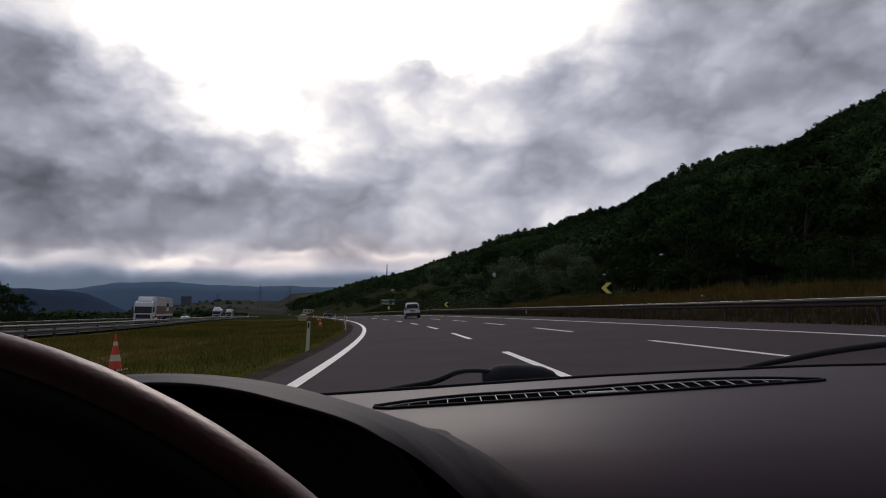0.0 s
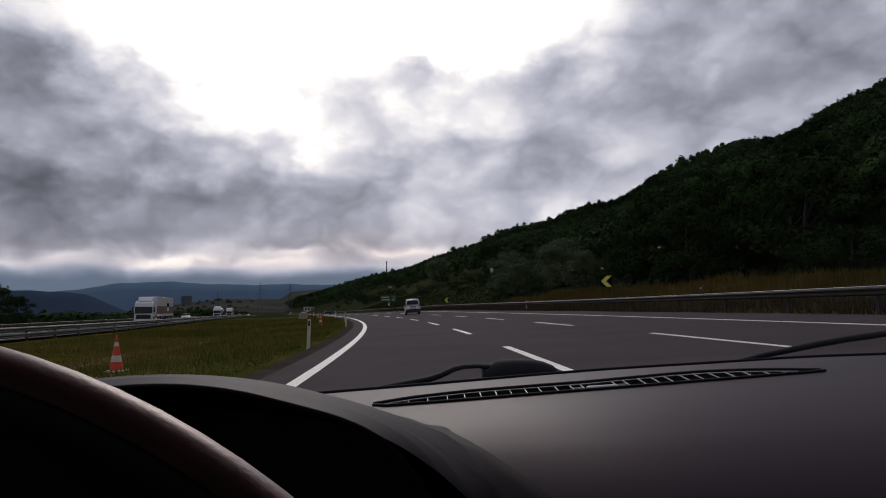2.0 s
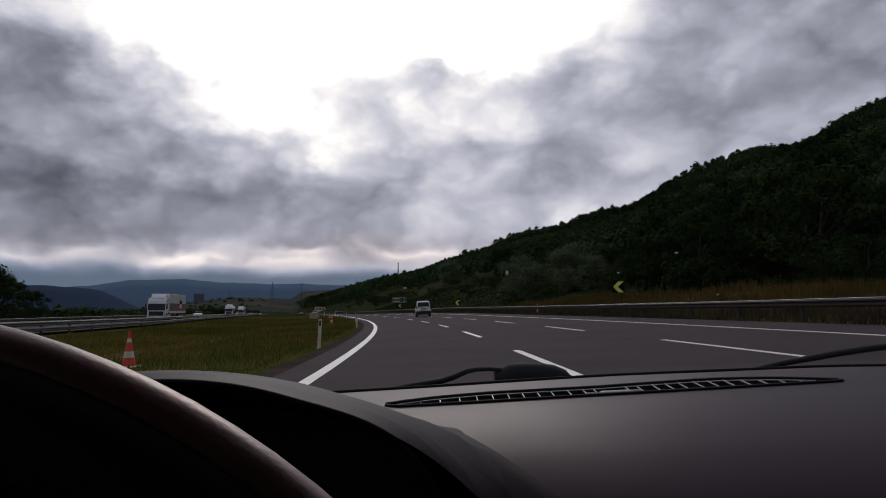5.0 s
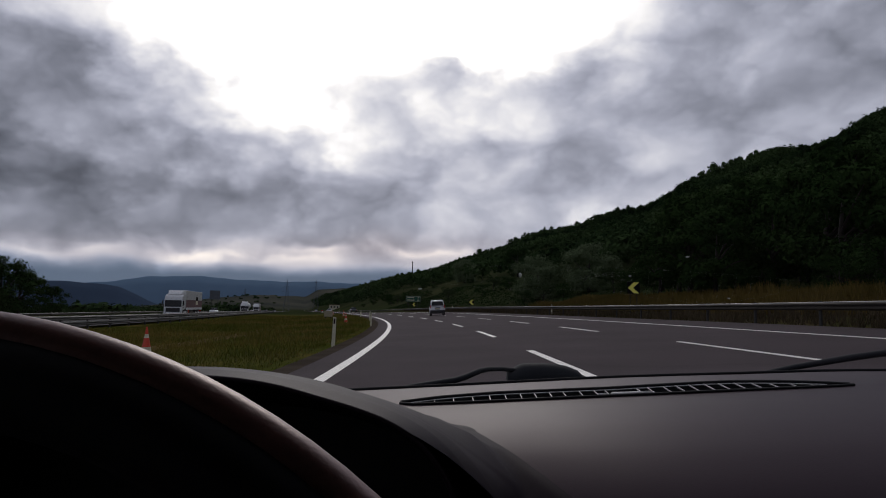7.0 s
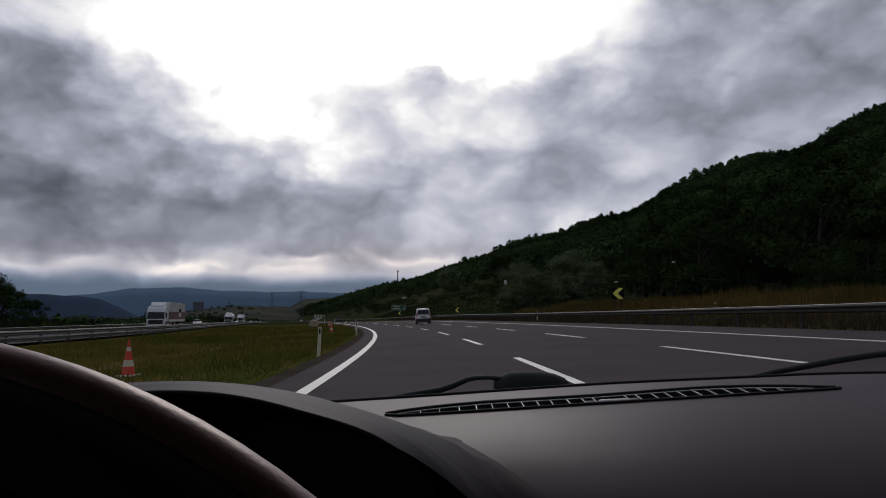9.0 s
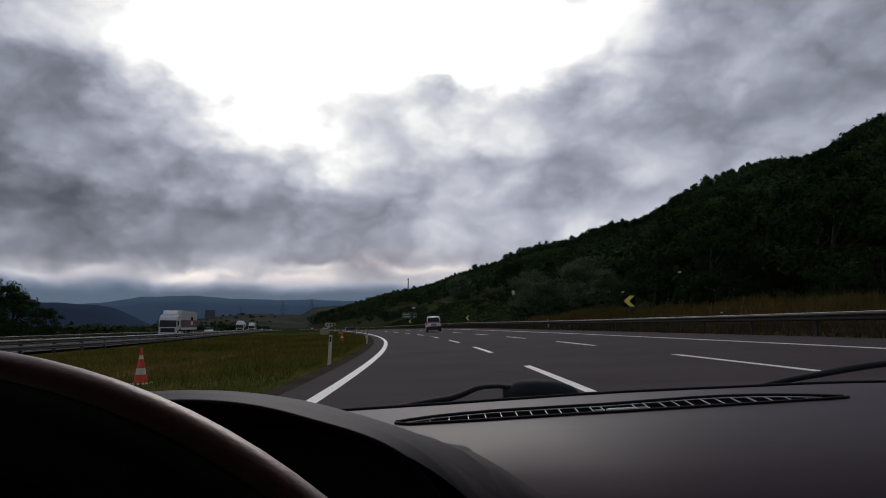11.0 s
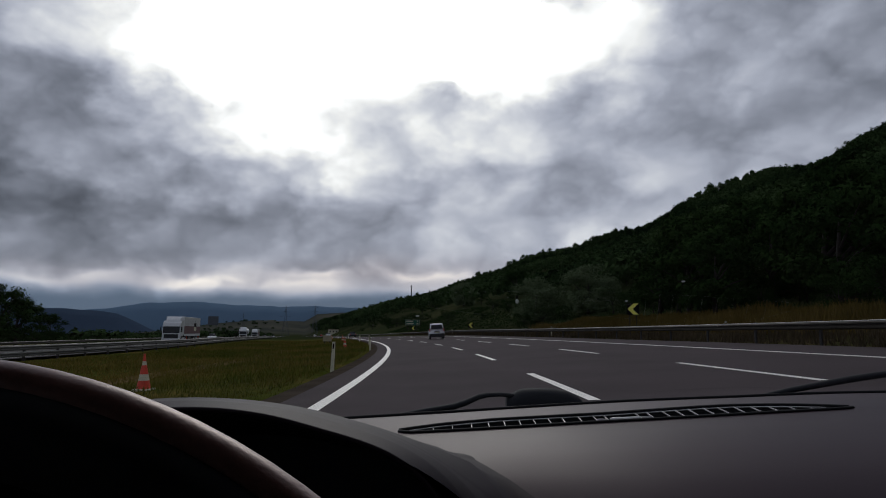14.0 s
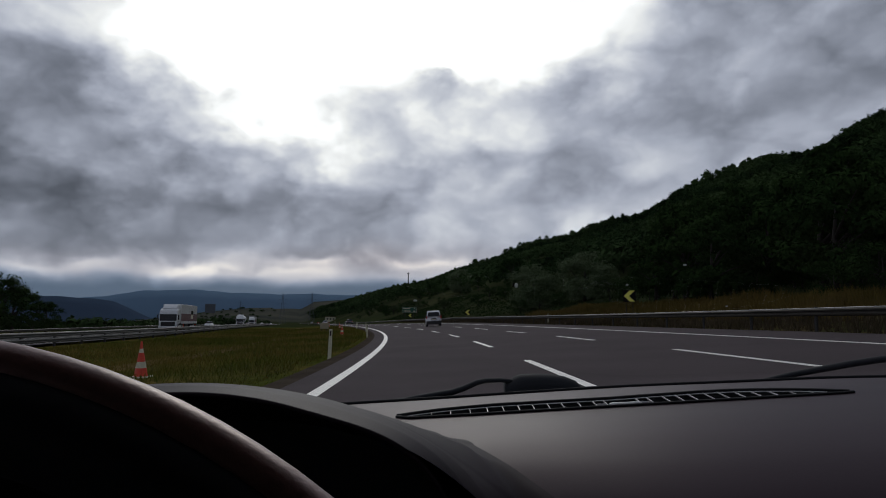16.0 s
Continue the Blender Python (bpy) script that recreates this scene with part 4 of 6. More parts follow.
def on_screen(x, y, off=0.0):
    """A place on the windscreen, bowed across the car."""
    return (x, y - 0.10 * ((x - 0.04) / 0.9) ** 2, 0.846 + 0.507 * (1.30 - y) - off)


windscreen = empty("windscreen", CAR, "clear raked windscreen with a few dirt specks", "windscreen")
vs = [on_screen(x, y) for x in np.linspace(XL + 0.10, XR - 0.10, 17) for y in np.linspace(1.292, 0.26, 9)]
fs_ = [(i * 9 + j, (i + 1) * 9 + j, (i + 1) * 9 + j + 1, i * 9 + j + 1) for i in range(16) for j in range(8)]
pane = sheet("pane", vs, fs_, screen_glass, windscreen, smooth=True, label="clear glass")
pane.visible_shadow = False
for x, y, r in ((0.100, 0.941, 0.0030), (-0.048, 0.968, 0.0022), (0.331, 0.912, 0.0022), (0.262, 0.955, 0.0018), (0.43, 1.03, 0.0016)):
    bm = bmesh.new()
    bmesh.ops.create_uvsphere(bm, u_segments=8, v_segments=6, radius=r)
    for k_, v in enumerate(bm.verts):
        v.co = Vector((v.co.x * (1.3 if r < 0.003 else 0.8), v.co.y * 0.3, v.co.z * (0.6 if r < 0.003 else 1.2) * (1 + 0.15 * math.sin(k_ * 2.1)))) + Vector(on_screen(x, y, 0.001))
    part("dirt_speck", bm, speck_mat, windscreen, "pale dried speck", smooth=True)
slab("roof", [(XL + 0.1, 0.30, 1.40), (XR - 0.1, 0.30, 1.40), (XR - 0.12, -1.75, 1.38), (XL + 0.12, -1.75, 1.38)], 0.05, M["cloth"], "light grey headliner")
slab("floor_pan", [(XL, 1.25, 0.22), (XR, 1.25, 0.22), (XR, -2.1, 0.22), (XL, -2.1, 0.22)], 0.05, M["dash_dark"])
slab("firewall", [(XL, 1.22, 0.25), (XR, 1.22, 0.25), (XR, 1.22, 0.79), (XL, 1.22, 0.79)], 0.03, M["dash_dark"])
slab("tailgate", [(XL, -2.05, 0.3), (XR, -2.05, 0.3), (XR, -2.05, 0.92), (XL, -2.05, 0.92)], 0.04, M["silver"])
# opaque pane added out of view to keep light off the wheel rim
slab("rear_window", [(XL + 0.02, -2.03, 0.92), (XR - 0.02, -2.03, 0.92), (XR - 0.12, -1.75, 1.38), (XL + 0.12, -1.75, 1.38)], 0.01, M["glass"], "added opaque dark pane closing the unseen rear window")
slab("bonnet", [(XL + 0.04, 2.25, 0.60), (XR - 0.04, 2.25, 0.60), (XR, 1.52, 0.745), (XL, 1.52, 0.745)], 0.02, M["silver"], "silver bonnet")
slab("cowl", [(XL, 1.52, 0.745), (XR, 1.52, 0.745), (XR, 1.23, 0.775), (XL, 1.23, 0.775)], 0.015, M["dash_dark"], "black cowl panel")
slab("front_bumper", [(XL + 0.04, 2.30, 0.22), (XR - 0.04, 2.30, 0.22), (XR - 0.04, 2.26, 0.60), (XL + 0.04, 2.26, 0.60)], 0.05, M["silver"])
for x, q in ((XL, 1), (XR, -1)):
    slab("door", [(x, 1.05, 0.28), (x, -0.35, 0.28), (x, -0.35, 0.88), (x, 1.05, 0.86)], 0.05 * q, M["dash_dark"], "black door trim")
    slab("rear_side", [(x, -0.36, 0.28), (x, -2.05, 0.28), (x, -2.05, 0.92), (x, -0.36, 0.88)], 0.05 * q, M["silver"])
    slab("wing", [(x, 2.26, 0.28), (x, 1.06, 0.28), (x, 1.06, 0.76), (x, 2.26, 0.60)], 0.03 * q, M["silver"])
    # opaque too, added to darken the cabin
    slab("side_window", [(x, -0.40, 0.89), (x, -2.0, 0.92), (x + 0.12 * q, -1.74, 1.38), (x + 0.12 * q, -0.44, 1.39)], 0.01 * q, M["glass"], "added opaque dark pane closing the unseen side window")
    for y0, z0, y1, z1 in ((0.98, 0.86, 0.26, 1.41), (-0.36, 0.88, -0.42, 1.40), (-2.03, 0.92, -1.74, 1.40)):
        bm = bmesh.new()
        tube(bm, [(x + 0.01 * q, y0, z0), (x + 0.11 * q, y1, z1)], 0.032, 8)
        part("pillar", bm, M["dash_dark"], body)
    for y in (1.72, -1.35):
        bm = bmesh.new()
        disc(bm, (x + 0.08 * q, y, 0.30), 0.30, 0.18, "x", 28, 0.03)
        tyre = part("wheel", bm, M["rubber"], body, "black road tyre")
        bm = bmesh.new()
        disc(bm, (x - 0.015 * q, y, 0.30), 0.19, 0.03, "x", 20, 0.008)
        part("rim", bm, M["chrome"], tyre)
for x in (-0.26, 0.42):
    bm = bmesh.new()
    box(bm, (x, -0.50, 0.41), (0.50, 0.52, 0.18), 0.05)
    cushion = part("seat", bm, M["dash_dark"], body, "dark cloth front seat")
    bm = bmesh.new()
    box(bm, (0, 0, 0), (0.48, 0.13, 0.62), 0.05, pose(x, -0.82, 0.75, 14, 0, 0))
    part("backrest", bm, M["dash_dark"], cushion)

# ---- roadside ----
def rail_beam(bm, pts, z_mid, face):
    """A corrugated guard rail along pts; face: +1 or -1, the side that bulges."""
    prof = [(0.0, 0.155), (0.035, 0.13), (0.075, 0.10), (0.075, 0.055), (0.02, 0.02), (0.02, -0.02), (0.075, -0.055), (0.075, -0.10), (0.035, -0.13), (0.0, -0.155),
            (-0.006, -0.15), (0.028, -0.125), (0.066, -0.095), (0.066, -0.06), (0.012, -0.025), (0.012, 0.025), (0.066, 0.06), (0.066, 0.095), (0.028, 0.125), (-0.006, 0.15)]
    rings = []
    for i, p in enumerate(pts):
        d = (pts[min(i + 1, len(pts) - 1)] - pts[max(i - 1, 0)])
        side = Vector((d.y, -d.x, 0)).normalized() * face
        rings.append([bm.verts.new(p + side * w + Vector((0, 0, z_mid + h * 0.82))) for w, h in prof])
    n = len(prof)
    for a, b in zip(rings, rings[1:]):
        for k in range(n):
            bm.faces.new((a[k], a[(k + 1) % n], b[(k + 1) % n], b[k]))
    bm.faces.new(rings[0]), bm.faces.new(rings[-1][::-1])


def guard_rail(place, s0, s1, face, beams, post_gap, label, material, post_size=(0.06, 0.12), height=0.80):
    top = empty("guardrail", Matrix.Translation(place(s0)), label, "guardrail")
    org = place(s0)
    for z in beams:
        bm = bmesh.new()
        rail_beam(bm, [place(s) - org for s in np.arange(s0, s1, 4.0)], z, face)
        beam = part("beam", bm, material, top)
        # added bright strip stands in for skylight on the beam's top
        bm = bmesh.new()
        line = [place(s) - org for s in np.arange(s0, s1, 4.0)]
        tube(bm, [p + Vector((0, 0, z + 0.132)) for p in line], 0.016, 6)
        part("rolled_edge", bm, M["edge_glint"], beam, "thin strip painted bright as skylight on the beam's top", smooth=True)
    bm = bmesh.new()
    box(bm, (0, 0, height / 2 - 0.15), (*post_size, height + 0.3), 0.008)
    first = None
    s = s0 + 1
    while s < s1:
        p = place(s) - org
        side = Vector((math.cos(radians(heading(s))), math.sin(radians(heading(s))), 0)) * (-0.06 * face)
        if first is None:
            first = ob = part("post", bm, M["steel_dull"], top)
        else:
            ob = new("post", first.data)
            ob.parent = top
        ob.location = p + side
        ob.rotation_euler = (0, 0, radians(heading(s)))
        s += post_gap
    return top


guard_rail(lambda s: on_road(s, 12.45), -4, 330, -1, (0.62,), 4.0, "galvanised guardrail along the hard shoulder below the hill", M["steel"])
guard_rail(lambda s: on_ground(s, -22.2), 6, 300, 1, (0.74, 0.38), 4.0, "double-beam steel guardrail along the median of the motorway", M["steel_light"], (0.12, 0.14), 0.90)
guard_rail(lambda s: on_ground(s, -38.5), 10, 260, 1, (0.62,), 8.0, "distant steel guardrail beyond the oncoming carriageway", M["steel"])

# concrete channel in the median
v, fc = [], []
ss = np.arange(2, 150, 3.0)
for i, s in enumerate(ss):
    for u, lift in ((-11.5, 0.0), (-11.2, 0.022), (-10.7, 0.014), (-10.2, 0.022), (-9.9, 0.0)):
        v.append(on_ground(float(s), u + 0.12 * math.sin(s * 0.21), lift))
for i in range(len(ss) - 1):
    fc += [(i * 5 + j, i * 5 + j + 1, (i + 1) * 5 + j + 1, (i + 1) * 5 + j) for j in range(4)]
tagged(sheet("drain_channel", v, fc, M["concrete"], smooth=True), "shallow weathered concrete drainage channel in the median grass", "channel", kind="structure")


# white marker posts
def marker_post():
    top = empty("marker_post", label="slim white plastic roadside marker post", category="marker post", group="marker posts")
    bm = bmesh.new()
    box(bm, (0, 0, 0.44), (0.11, 0.05, 0.98), 0.012, None, (0.85, 0.85))
    part("post", bm, M["post"], top)
    bm = bmesh.new()
    box(bm, (0, -0.026, 0.80), (0.05, 0.012, 0.16), 0.003)
    part("reflector", bm, M["black"], top, "dark reflector")
    return top


mp = marker_post()
spots = [(20.5, -3.15), (45, -3.1), (66, -3.1), (92, -3.1), (120, -3.1), (150, -3.1), (60, 13.6), (110, 13.6)]
for i, (s, u) in enumerate(spots):
    m = Matrix.Translation(on_ground(s, u)) @ pose(0, 0, 0, 0, (1.5, -1, 0.5, 2)[i % 4], heading(s))
    if i == 0:
        mp.matrix_world = m
    else:
        copy_thing(mp, m)


# traffic cones
def traffic_cone():
    top = empty("traffic_cone", label="red traffic cone with white bands standing in the grass", category="traffic cone", group="traffic cones")
    bands = ((0.05, 0.27, 0.175, 0.135, "red"), (0.27, 0.43, 0.135, 0.105, "post"), (0.43, 0.66, 0.105, 0.062, "red"), (0.66, 0.76, 0.062, 0.043, "post"), (0.76, 0.95, 0.043, 0.022, "red"))
    for i, (z0, z1, r0, r1, mt) in enumerate(bands):
        bm = bmesh.new()
        bmesh.ops.create_cone(bm, cap_ends=True, segments=20, radius1=r0, radius2=r1, depth=z1 - z0, matrix=Matrix.Translation((0, 0, (z0 + z1) / 2)))
        part("band" if mt == "post" else "cone_body", bm, M[mt], top, "white reflective band" if mt == "post" else "", smooth=False)
    bm = bmesh.new()
    box(bm, (0, 0, 0.03), (0.44, 0.44, 0.06), 0.015)
    part("base", bm, M["post"], top, "pale square base")
    return top


cone = traffic_cone()
for i, (s, u) in enumerate([(17.5, -7.6), (62, -5.4), (98, -5.2), (140, -5.0)]):
    m = Matrix.Translation(on_ground(s, u, -0.01)) @ pose(0, 0, 0, 1.5, -1, 20 * i)
    if i == 0:
        cone.matrix_world = m
    else:
        copy_thing(cone, m)


# chevron boards
def chevron_board():
    top = empty("chevron_sign", label="black bend marker board with a yellow chevron", category="road sign", group="bend markers")
    bm = bmesh.new()
    box(bm, (0, 0, 2.0), (0.80, 0.02, 0.80), 0.006)
    part("board", bm, M["black"], top)
    bm = bmesh.new()
    pts = [(-0.36, 0.0), (0.02, 0.37), (0.36, 0.37), (-0.02, 0.0), (0.36, -0.37), (0.02, -0.37)]
    f = [bm.verts.new((x, -0.016, 2.0 + z)) for x, z in pts]
    b = [bm.verts.new((x, -0.010, 2.0 + z)) for x, z in pts]
    for q in ((0, 1, 2, 3), (0, 3, 4, 5)):
        bm.faces.new([f[i] for i in q]), bm.faces.new([b[i] for i in q][::-1])
    for i in range(6):
        bm.faces.new((f[i], f[(i + 1) % 6], b[(i + 1) % 6], b[i]))
    part("chevron", bm, M["yellow"], top, "yellow chevron pointing along the bend")
    for x in (-0.22, 0.22):
        bm = bmesh.new()
        tube(bm, [(x, 0.03, -0.2), (x, 0.03, 2.3)], 0.025, 8)
        part("post", bm, M["steel_dull"], top)
    return top


chev = chevron_board()
for i, (s, u) in enumerate([(43.0, 14.4), (100, 14.4), (152, 14.2)]):
    p = on_ground(s, u)
    m = Matrix.Translation(p) @ pose(0, 0, 0, 0, 0, heading(s) - 14)
    if i == 0:
        chev.matrix_world = m @ Matrix.Translation((0, 0, -0.15))
    else:
        copy_thing(chev, m @ Matrix.Translation((0, 0, -0.6)))

# large boards on posts
def board_sign(label, place, yaw, w, h, z, material, bars=(), border=None, category="road sign"):
    top = empty("direction_sign", Matrix.Translation(place) @ pose(0, 0, 0, 0, 0, yaw), label, category)
    bm = bmesh.new()
    box(bm, (0, 0, z), (w, 0.05, h), 0.01)
    part("panel", bm, material, top)
    for x in (-w * 0.3, w * 0.3):
        bm = bmesh.new()
        tube(bm, [(x, 0.08, -0.4), (x, 0.08, z + h * 0.4)], 0.06, 8)
        part("post", bm, M["steel_dull"], top)
    if border:
        for bx, bz, bw, bh in ((0, h / 2 - 0.07, w - 0.1, 0.05), (0, -h / 2 + 0.07, w - 0.1, 0.05), (-w / 2 + 0.07, 0, 0.05, h - 0.15), (w / 2 - 0.07, 0, 0.05, h - 0.15)):
            bm = bmesh.new()
            box(bm, (bx, -0.032, z + bz), (bw, 0.008, bh))
            part("border", bm, border, top, "pale border")
    for bx, bz, bw, bh in bars:
        bm = bmesh.new()
        box(bm, (bx, -0.032, z + bz), (bw, 0.008, bh), 0.002)
        part("lettering", bm, M["post"], top, "white lettering")
    return top


board_sign("green motorway direction sign with two white lines", on_ground(172, 17.5), heading(172), 3.9, 1.45, 2.4, M["green"],
           [(-0.7, 0.32, 1.8, 0.24), (1.4, 0.32, 0.22, 0.24), (-0.6, -0.32, 1.9, 0.24), (1.35, -0.32, 0.5, 0.24)], M["post"])
board_sign("beige board on short posts beside the median", on_ground(88, -7.5), heading(88), 1.1, 0.75, 0.72, M["beige"])
p = Vector((-80.0, 222, 0))
board_sign("grey back of a sign board beside the oncoming carriageway", Vector((p.x, p.y, ground_z(p.x, p.y))), 6, 3.4, 3.0, 6.2, M["board_back"])


# ---- planting ----
def leaves(centres, radii, count, size, rng, squash=0.8, hollow=0.55):
    """Loose triangles filling crowns: arrays of corners and faces."""
    n = len(centres) * count
    d = rng.normal(size=(n, 3))
    d /= np.linalg.norm(d, axis=1)[:, None]
    d[:, 2] = np.where(d[:, 2] < -0.3, -d[:, 2], d[:, 2])   # fuller on top than below
    rr = np.repeat(radii, count)[:, None] * (hollow + (1 - hollow) * rng.random((n, 1))) * (0.85 + 0.3 * rng.random((n, 1)))
    c = np.repeat(centres, count, axis=0) + d * rr * np.array([1, 1, squash])
    sz = np.repeat(size, count)[:, None] * (0.6 + 0.8 * rng.random((n, 1)))
    a, b = rng.normal(size=(n, 3)), rng.normal(size=(n, 3))
    a -= d * (a * d).sum(1)[:, None] * 0.80        # leaves lie along the crown's skin
    b -= d * (b * d).sum(1)[:, None] * 0.80
    a /= np.linalg.norm(a, axis=1)[:, None]
    b /= np.linalg.norm(b, axis=1)[:, None]
    return np.stack([c + a * sz, c - a * sz * 0.5 + b * sz * 0.8, c - a * sz * 0.5 - b * sz * 0.8], 1).reshape(-1, 3)


def soup(name, corners, material, parent=None, label=""):
    """A mesh of separate triangles."""
    n = len(corners) // 3
    me = bpy.data.meshes.new(name)
    me.vertices.add(3 * n)
    me.vertices.foreach_set("co", np.ascontiguousarray(corners, dtype=np.float32).ravel())
    me.loops.add(3 * n)
    me.loops.foreach_set("vertex_index", np.arange(3 * n, dtype=np.int32))
    me.polygons.add(n)
    me.polygons.foreach_set("loop_start", np.arange(0, 3 * n, 3, dtype=np.int32))
    me.materials.append(material)
    me.update(calc_edges=True)
    ob = new(name, me)
    if parent is not None:
        ob.parent = parent
    return tagged(ob, label)


def tree(name, label, category, group, height, spread, material, seed, clumps=26, per=150, trunk=0.35, low=0.25, leaf=0.16, shape="round"):
    rng = np.random.default_rng(seed)
    top = empty(name, label=label, category=category, group=group)
    cz, cr = height * (0.5 + low / 2), height * (1 - low) / 2
    cc = []
    for k in range(clumps):
        t = rng.random()
        ang = rng.random() * 6.283
        zz_ = -0.85 + 1.75 * t
        if shape == "round":
            w = math.sqrt(max(0.05, 1 - zz_ ** 2 * 0.8))
        else:
            w = 0.95 * (1 - t) + 0.12
        q = w * math.sqrt(0.15 + 0.85 * rng.random()) * 0.78
        cc.append((math.cos(ang) * q * spread, math.sin(ang) * q * spread, cz + zz_ * cr * 0.85))
    cc = np.array(cc)
    rad = spread * (0.24 + 0.20 * rng.random(clumps)) * (0.75 if shape != "round" else 1)
    soup("crown", leaves(cc, rad, per, np.full(clumps, leaf * height / 6), rng, 0.75, 0.35), material, top)
    bm = bmesh.new()
    th = height * 0.08 * trunk
    bend_ = [(0, 0, -0.3), (0.03 * height, 0, height * 0.2), (0.01 * height, 0.02 * height, height * 0.45), (0, 0, height * 0.75)]
    tube(bm, bend_, [th * 1.3, th, th * 0.7, th * 0.2], 8)
    for k in range(5):
        q = cc[(k * 5) % clumps]
        base = Vector(bend_[2]) * (0.6 + 0.1 * k)
        tube(bm, [base, (base + Vector(q)) / 2 + Vector((0, 0, 0.2)), Vector(q)], [th * 0.5, th * 0.3, th * 0.1], 6)
    part("trunk", bm, M["bark"], top, "brown trunk with limbs", smooth=True)
    return top


rnd = random.Random(5)
kinds = [
    tree("tree", "round grey-green tree at the foot of the hill", "tree", "trees by the road", 9.0, 5.2, M["leaf_olive"], 11, 64, 260, leaf=0.10, low=0.02),
    tree("tree", "dark broadleaved tree at the foot of the hill", "tree", "trees by the road", 8.5, 4.0, M["leaf"], 12, 44, 130, leaf=0.135, low=0.02),
    tree("tree", "dark slender tree at the foot of the hill", "tree", "trees by the road", 9.5, 2.8, M["leaf"], 13, 40, 120, leaf=0.135, shape="cone", low=0.02),
    tree("shrub", "low bushy grey-green roadside shrub", "shrub", "shrubs by the road", 3.2, 2.4, M["leaf_shrub"], 14, 18, 150, low=0.0, leaf=0.18),
    tree("shrub", "low dark green roadside shrub", "shrub", "shrubs by the road", 2.8, 2.3, M["leaf"], 15, 16, 150, low=0.0, leaf=0.18),
]
used = [False] * len(kinds)


def plant(k, x, y, scale=1.0, sink=0.1):
    m = Matrix.Translation((x, y, ground_z(x, y) - sink)) @ pose(0, 0, 0, 0, 0, rnd.uniform(0, 360)) @ Matrix.Scale(scale, 4) @ Matrix.Translation((0, 0, -1.1 if k == 0 else 0))
    if not used[k]:
        used[k] = True
        kinds[k].matrix_world = m
    else:
        t = copy_thing(kinds[k], Matrix.Identity(4))
        t.matrix_world = m


for k, px_, r, sc in ((0, 0.130, 100, 0.88), (0, 0.208, 96, 0.92), (0, 0.435, 84, 0.66), (1, 0.10, 175, 1.0), (0, 0.02, 230, 1.1), (1, 0.36, 110, 1.3), (1, 0.41, 95, 1.2), (2, 0.33, 160, 1.2),
                      (4, 0.30, 85, 1.1), (3, 0.33, 80, 1.0), (1, 0.48, 80, 1.1), (1, 0.54, 70, 1.15), (3, 0.66, 62, 1.5), (1, 0.60, 85, 1.4), (2, 0.57, 95, 1.5), (1, 0.46, 120, 1.4)):
    plant(k, r * math.sin(math.atan(px_)), r * math.cos(math.atan(px_)), sc)
for px_, r, k, sc in ((0.11, 95, 4, 0.8), (0.14, 92, 3, 0.8), (0.17, 94, 4, 0.8), (0.245, 86, 3, 1.1), (0.27, 84, 4, 1.0), (0.295, 86, 4, 1.2), (0.225, 96, 4, 1.2), (0.13, 100, 4, 1.1)):
    plant(k, r * math.sin(math.atan(px_)), r * math.cos(math.atan(px_)), sc, 0.3)


def hides(p):
    """Open grass in front of the two round trees."""
    return 0.08 < p.x / p.y < 0.30 and p.y < 112


for i in range(70):                                # thicket close behind the guardrail
    s = rnd.uniform(18, 92)
    u = rnd.uniform(18.5, 40)
    p = on_road(s, u)
    if hides(p):
        continue
    plant(rnd.choice((1, 1, 2, 4)) if u > 23 else rnd.choice((4, 4, 1)), p.x, p.y, rnd.uniform(0.6, 1.0))
for i in range(95):
    s = rnd.uniform(20, 330)
    u = rnd.uniform(19, 34) + rnd.random() ** 2 * 45
    p = on_road(s, u)
    if hides(p):
        continue
    k = rnd.choice((1, 1, 1, 2, 3, 4, 4, 1))
    if u < 24 or s > 110:
        k = rnd.choice((3, 4, 4, 4))
    plant(k, p.x, p.y, rnd.uniform(0.7, 1.25))
for a, r, k, sc in ((-34.6, 96, 1, 0.95), (-33.4, 104, 1, 0.85), (-32.2, 99, 4, 1.1), (-31.4, 110, 1, 0.62), (-36.0, 92, 1, 1.0)):
    plant(k, r * math.sin(math.radians(a)), r * math.cos(math.radians(a)), sc)
for i in range(11):                                # trees beyond the oncoming carriageway
    a = math.radians(rnd.uniform(-47, -34.0))
    r = rnd.uniform(92, 140)
    plant(rnd.choice((1, 4, 4)), r * math.sin(a), r * math.cos(a), rnd.uniform(0.6, 0.85))
for i in range(16):                                # hedges on the plain
    a = math.radians(rnd.uniform(-40, -13.5))
    r = rnd.uniform(240, 460)
    s_, u_ = locate(np.array([r * math.sin(a)]), np.array([r * math.cos(a)]))
    if u_[0] > -44:
        continue
    plant(rnd.choice((3, 4, 4)), r * math.sin(a), r * math.cos(a), rnd.uniform(0.5, 0.9))

# woods on the hill: one mass
rng = np.random.default_rng(3)
N = 30000
aa = np.radians(rng.uniform(-16.5, 47, N))
ta = np.tan(aa)
cr = 380 + 480 * np.exp(-3.2 * ta)
rr = cr * (0.15 + 1.0 * rng.random(N) ** 0.8)
fx, fy = rr * np.sin(aa), rr * np.cos(aa)
fs, fu = locate(fx, fy)
mask = np.array([noise.noise((x * 0.011, y * 0.011, 3.3)) + 0.5 * noise.noise((x * 0.04, y * 0.04, 1.3)) for x, y in zip(fx, fy)])
keep = (fu > np.where(rr > 320, 22, 44)) & (mask > -0.13 - 0.25 * np.clip(rr / cr - 0.3, 0, 1)) & (rr > 75)
keep &= rng.random(N) < np.clip(rr / cr * 0.9, 0.25, 0.75)
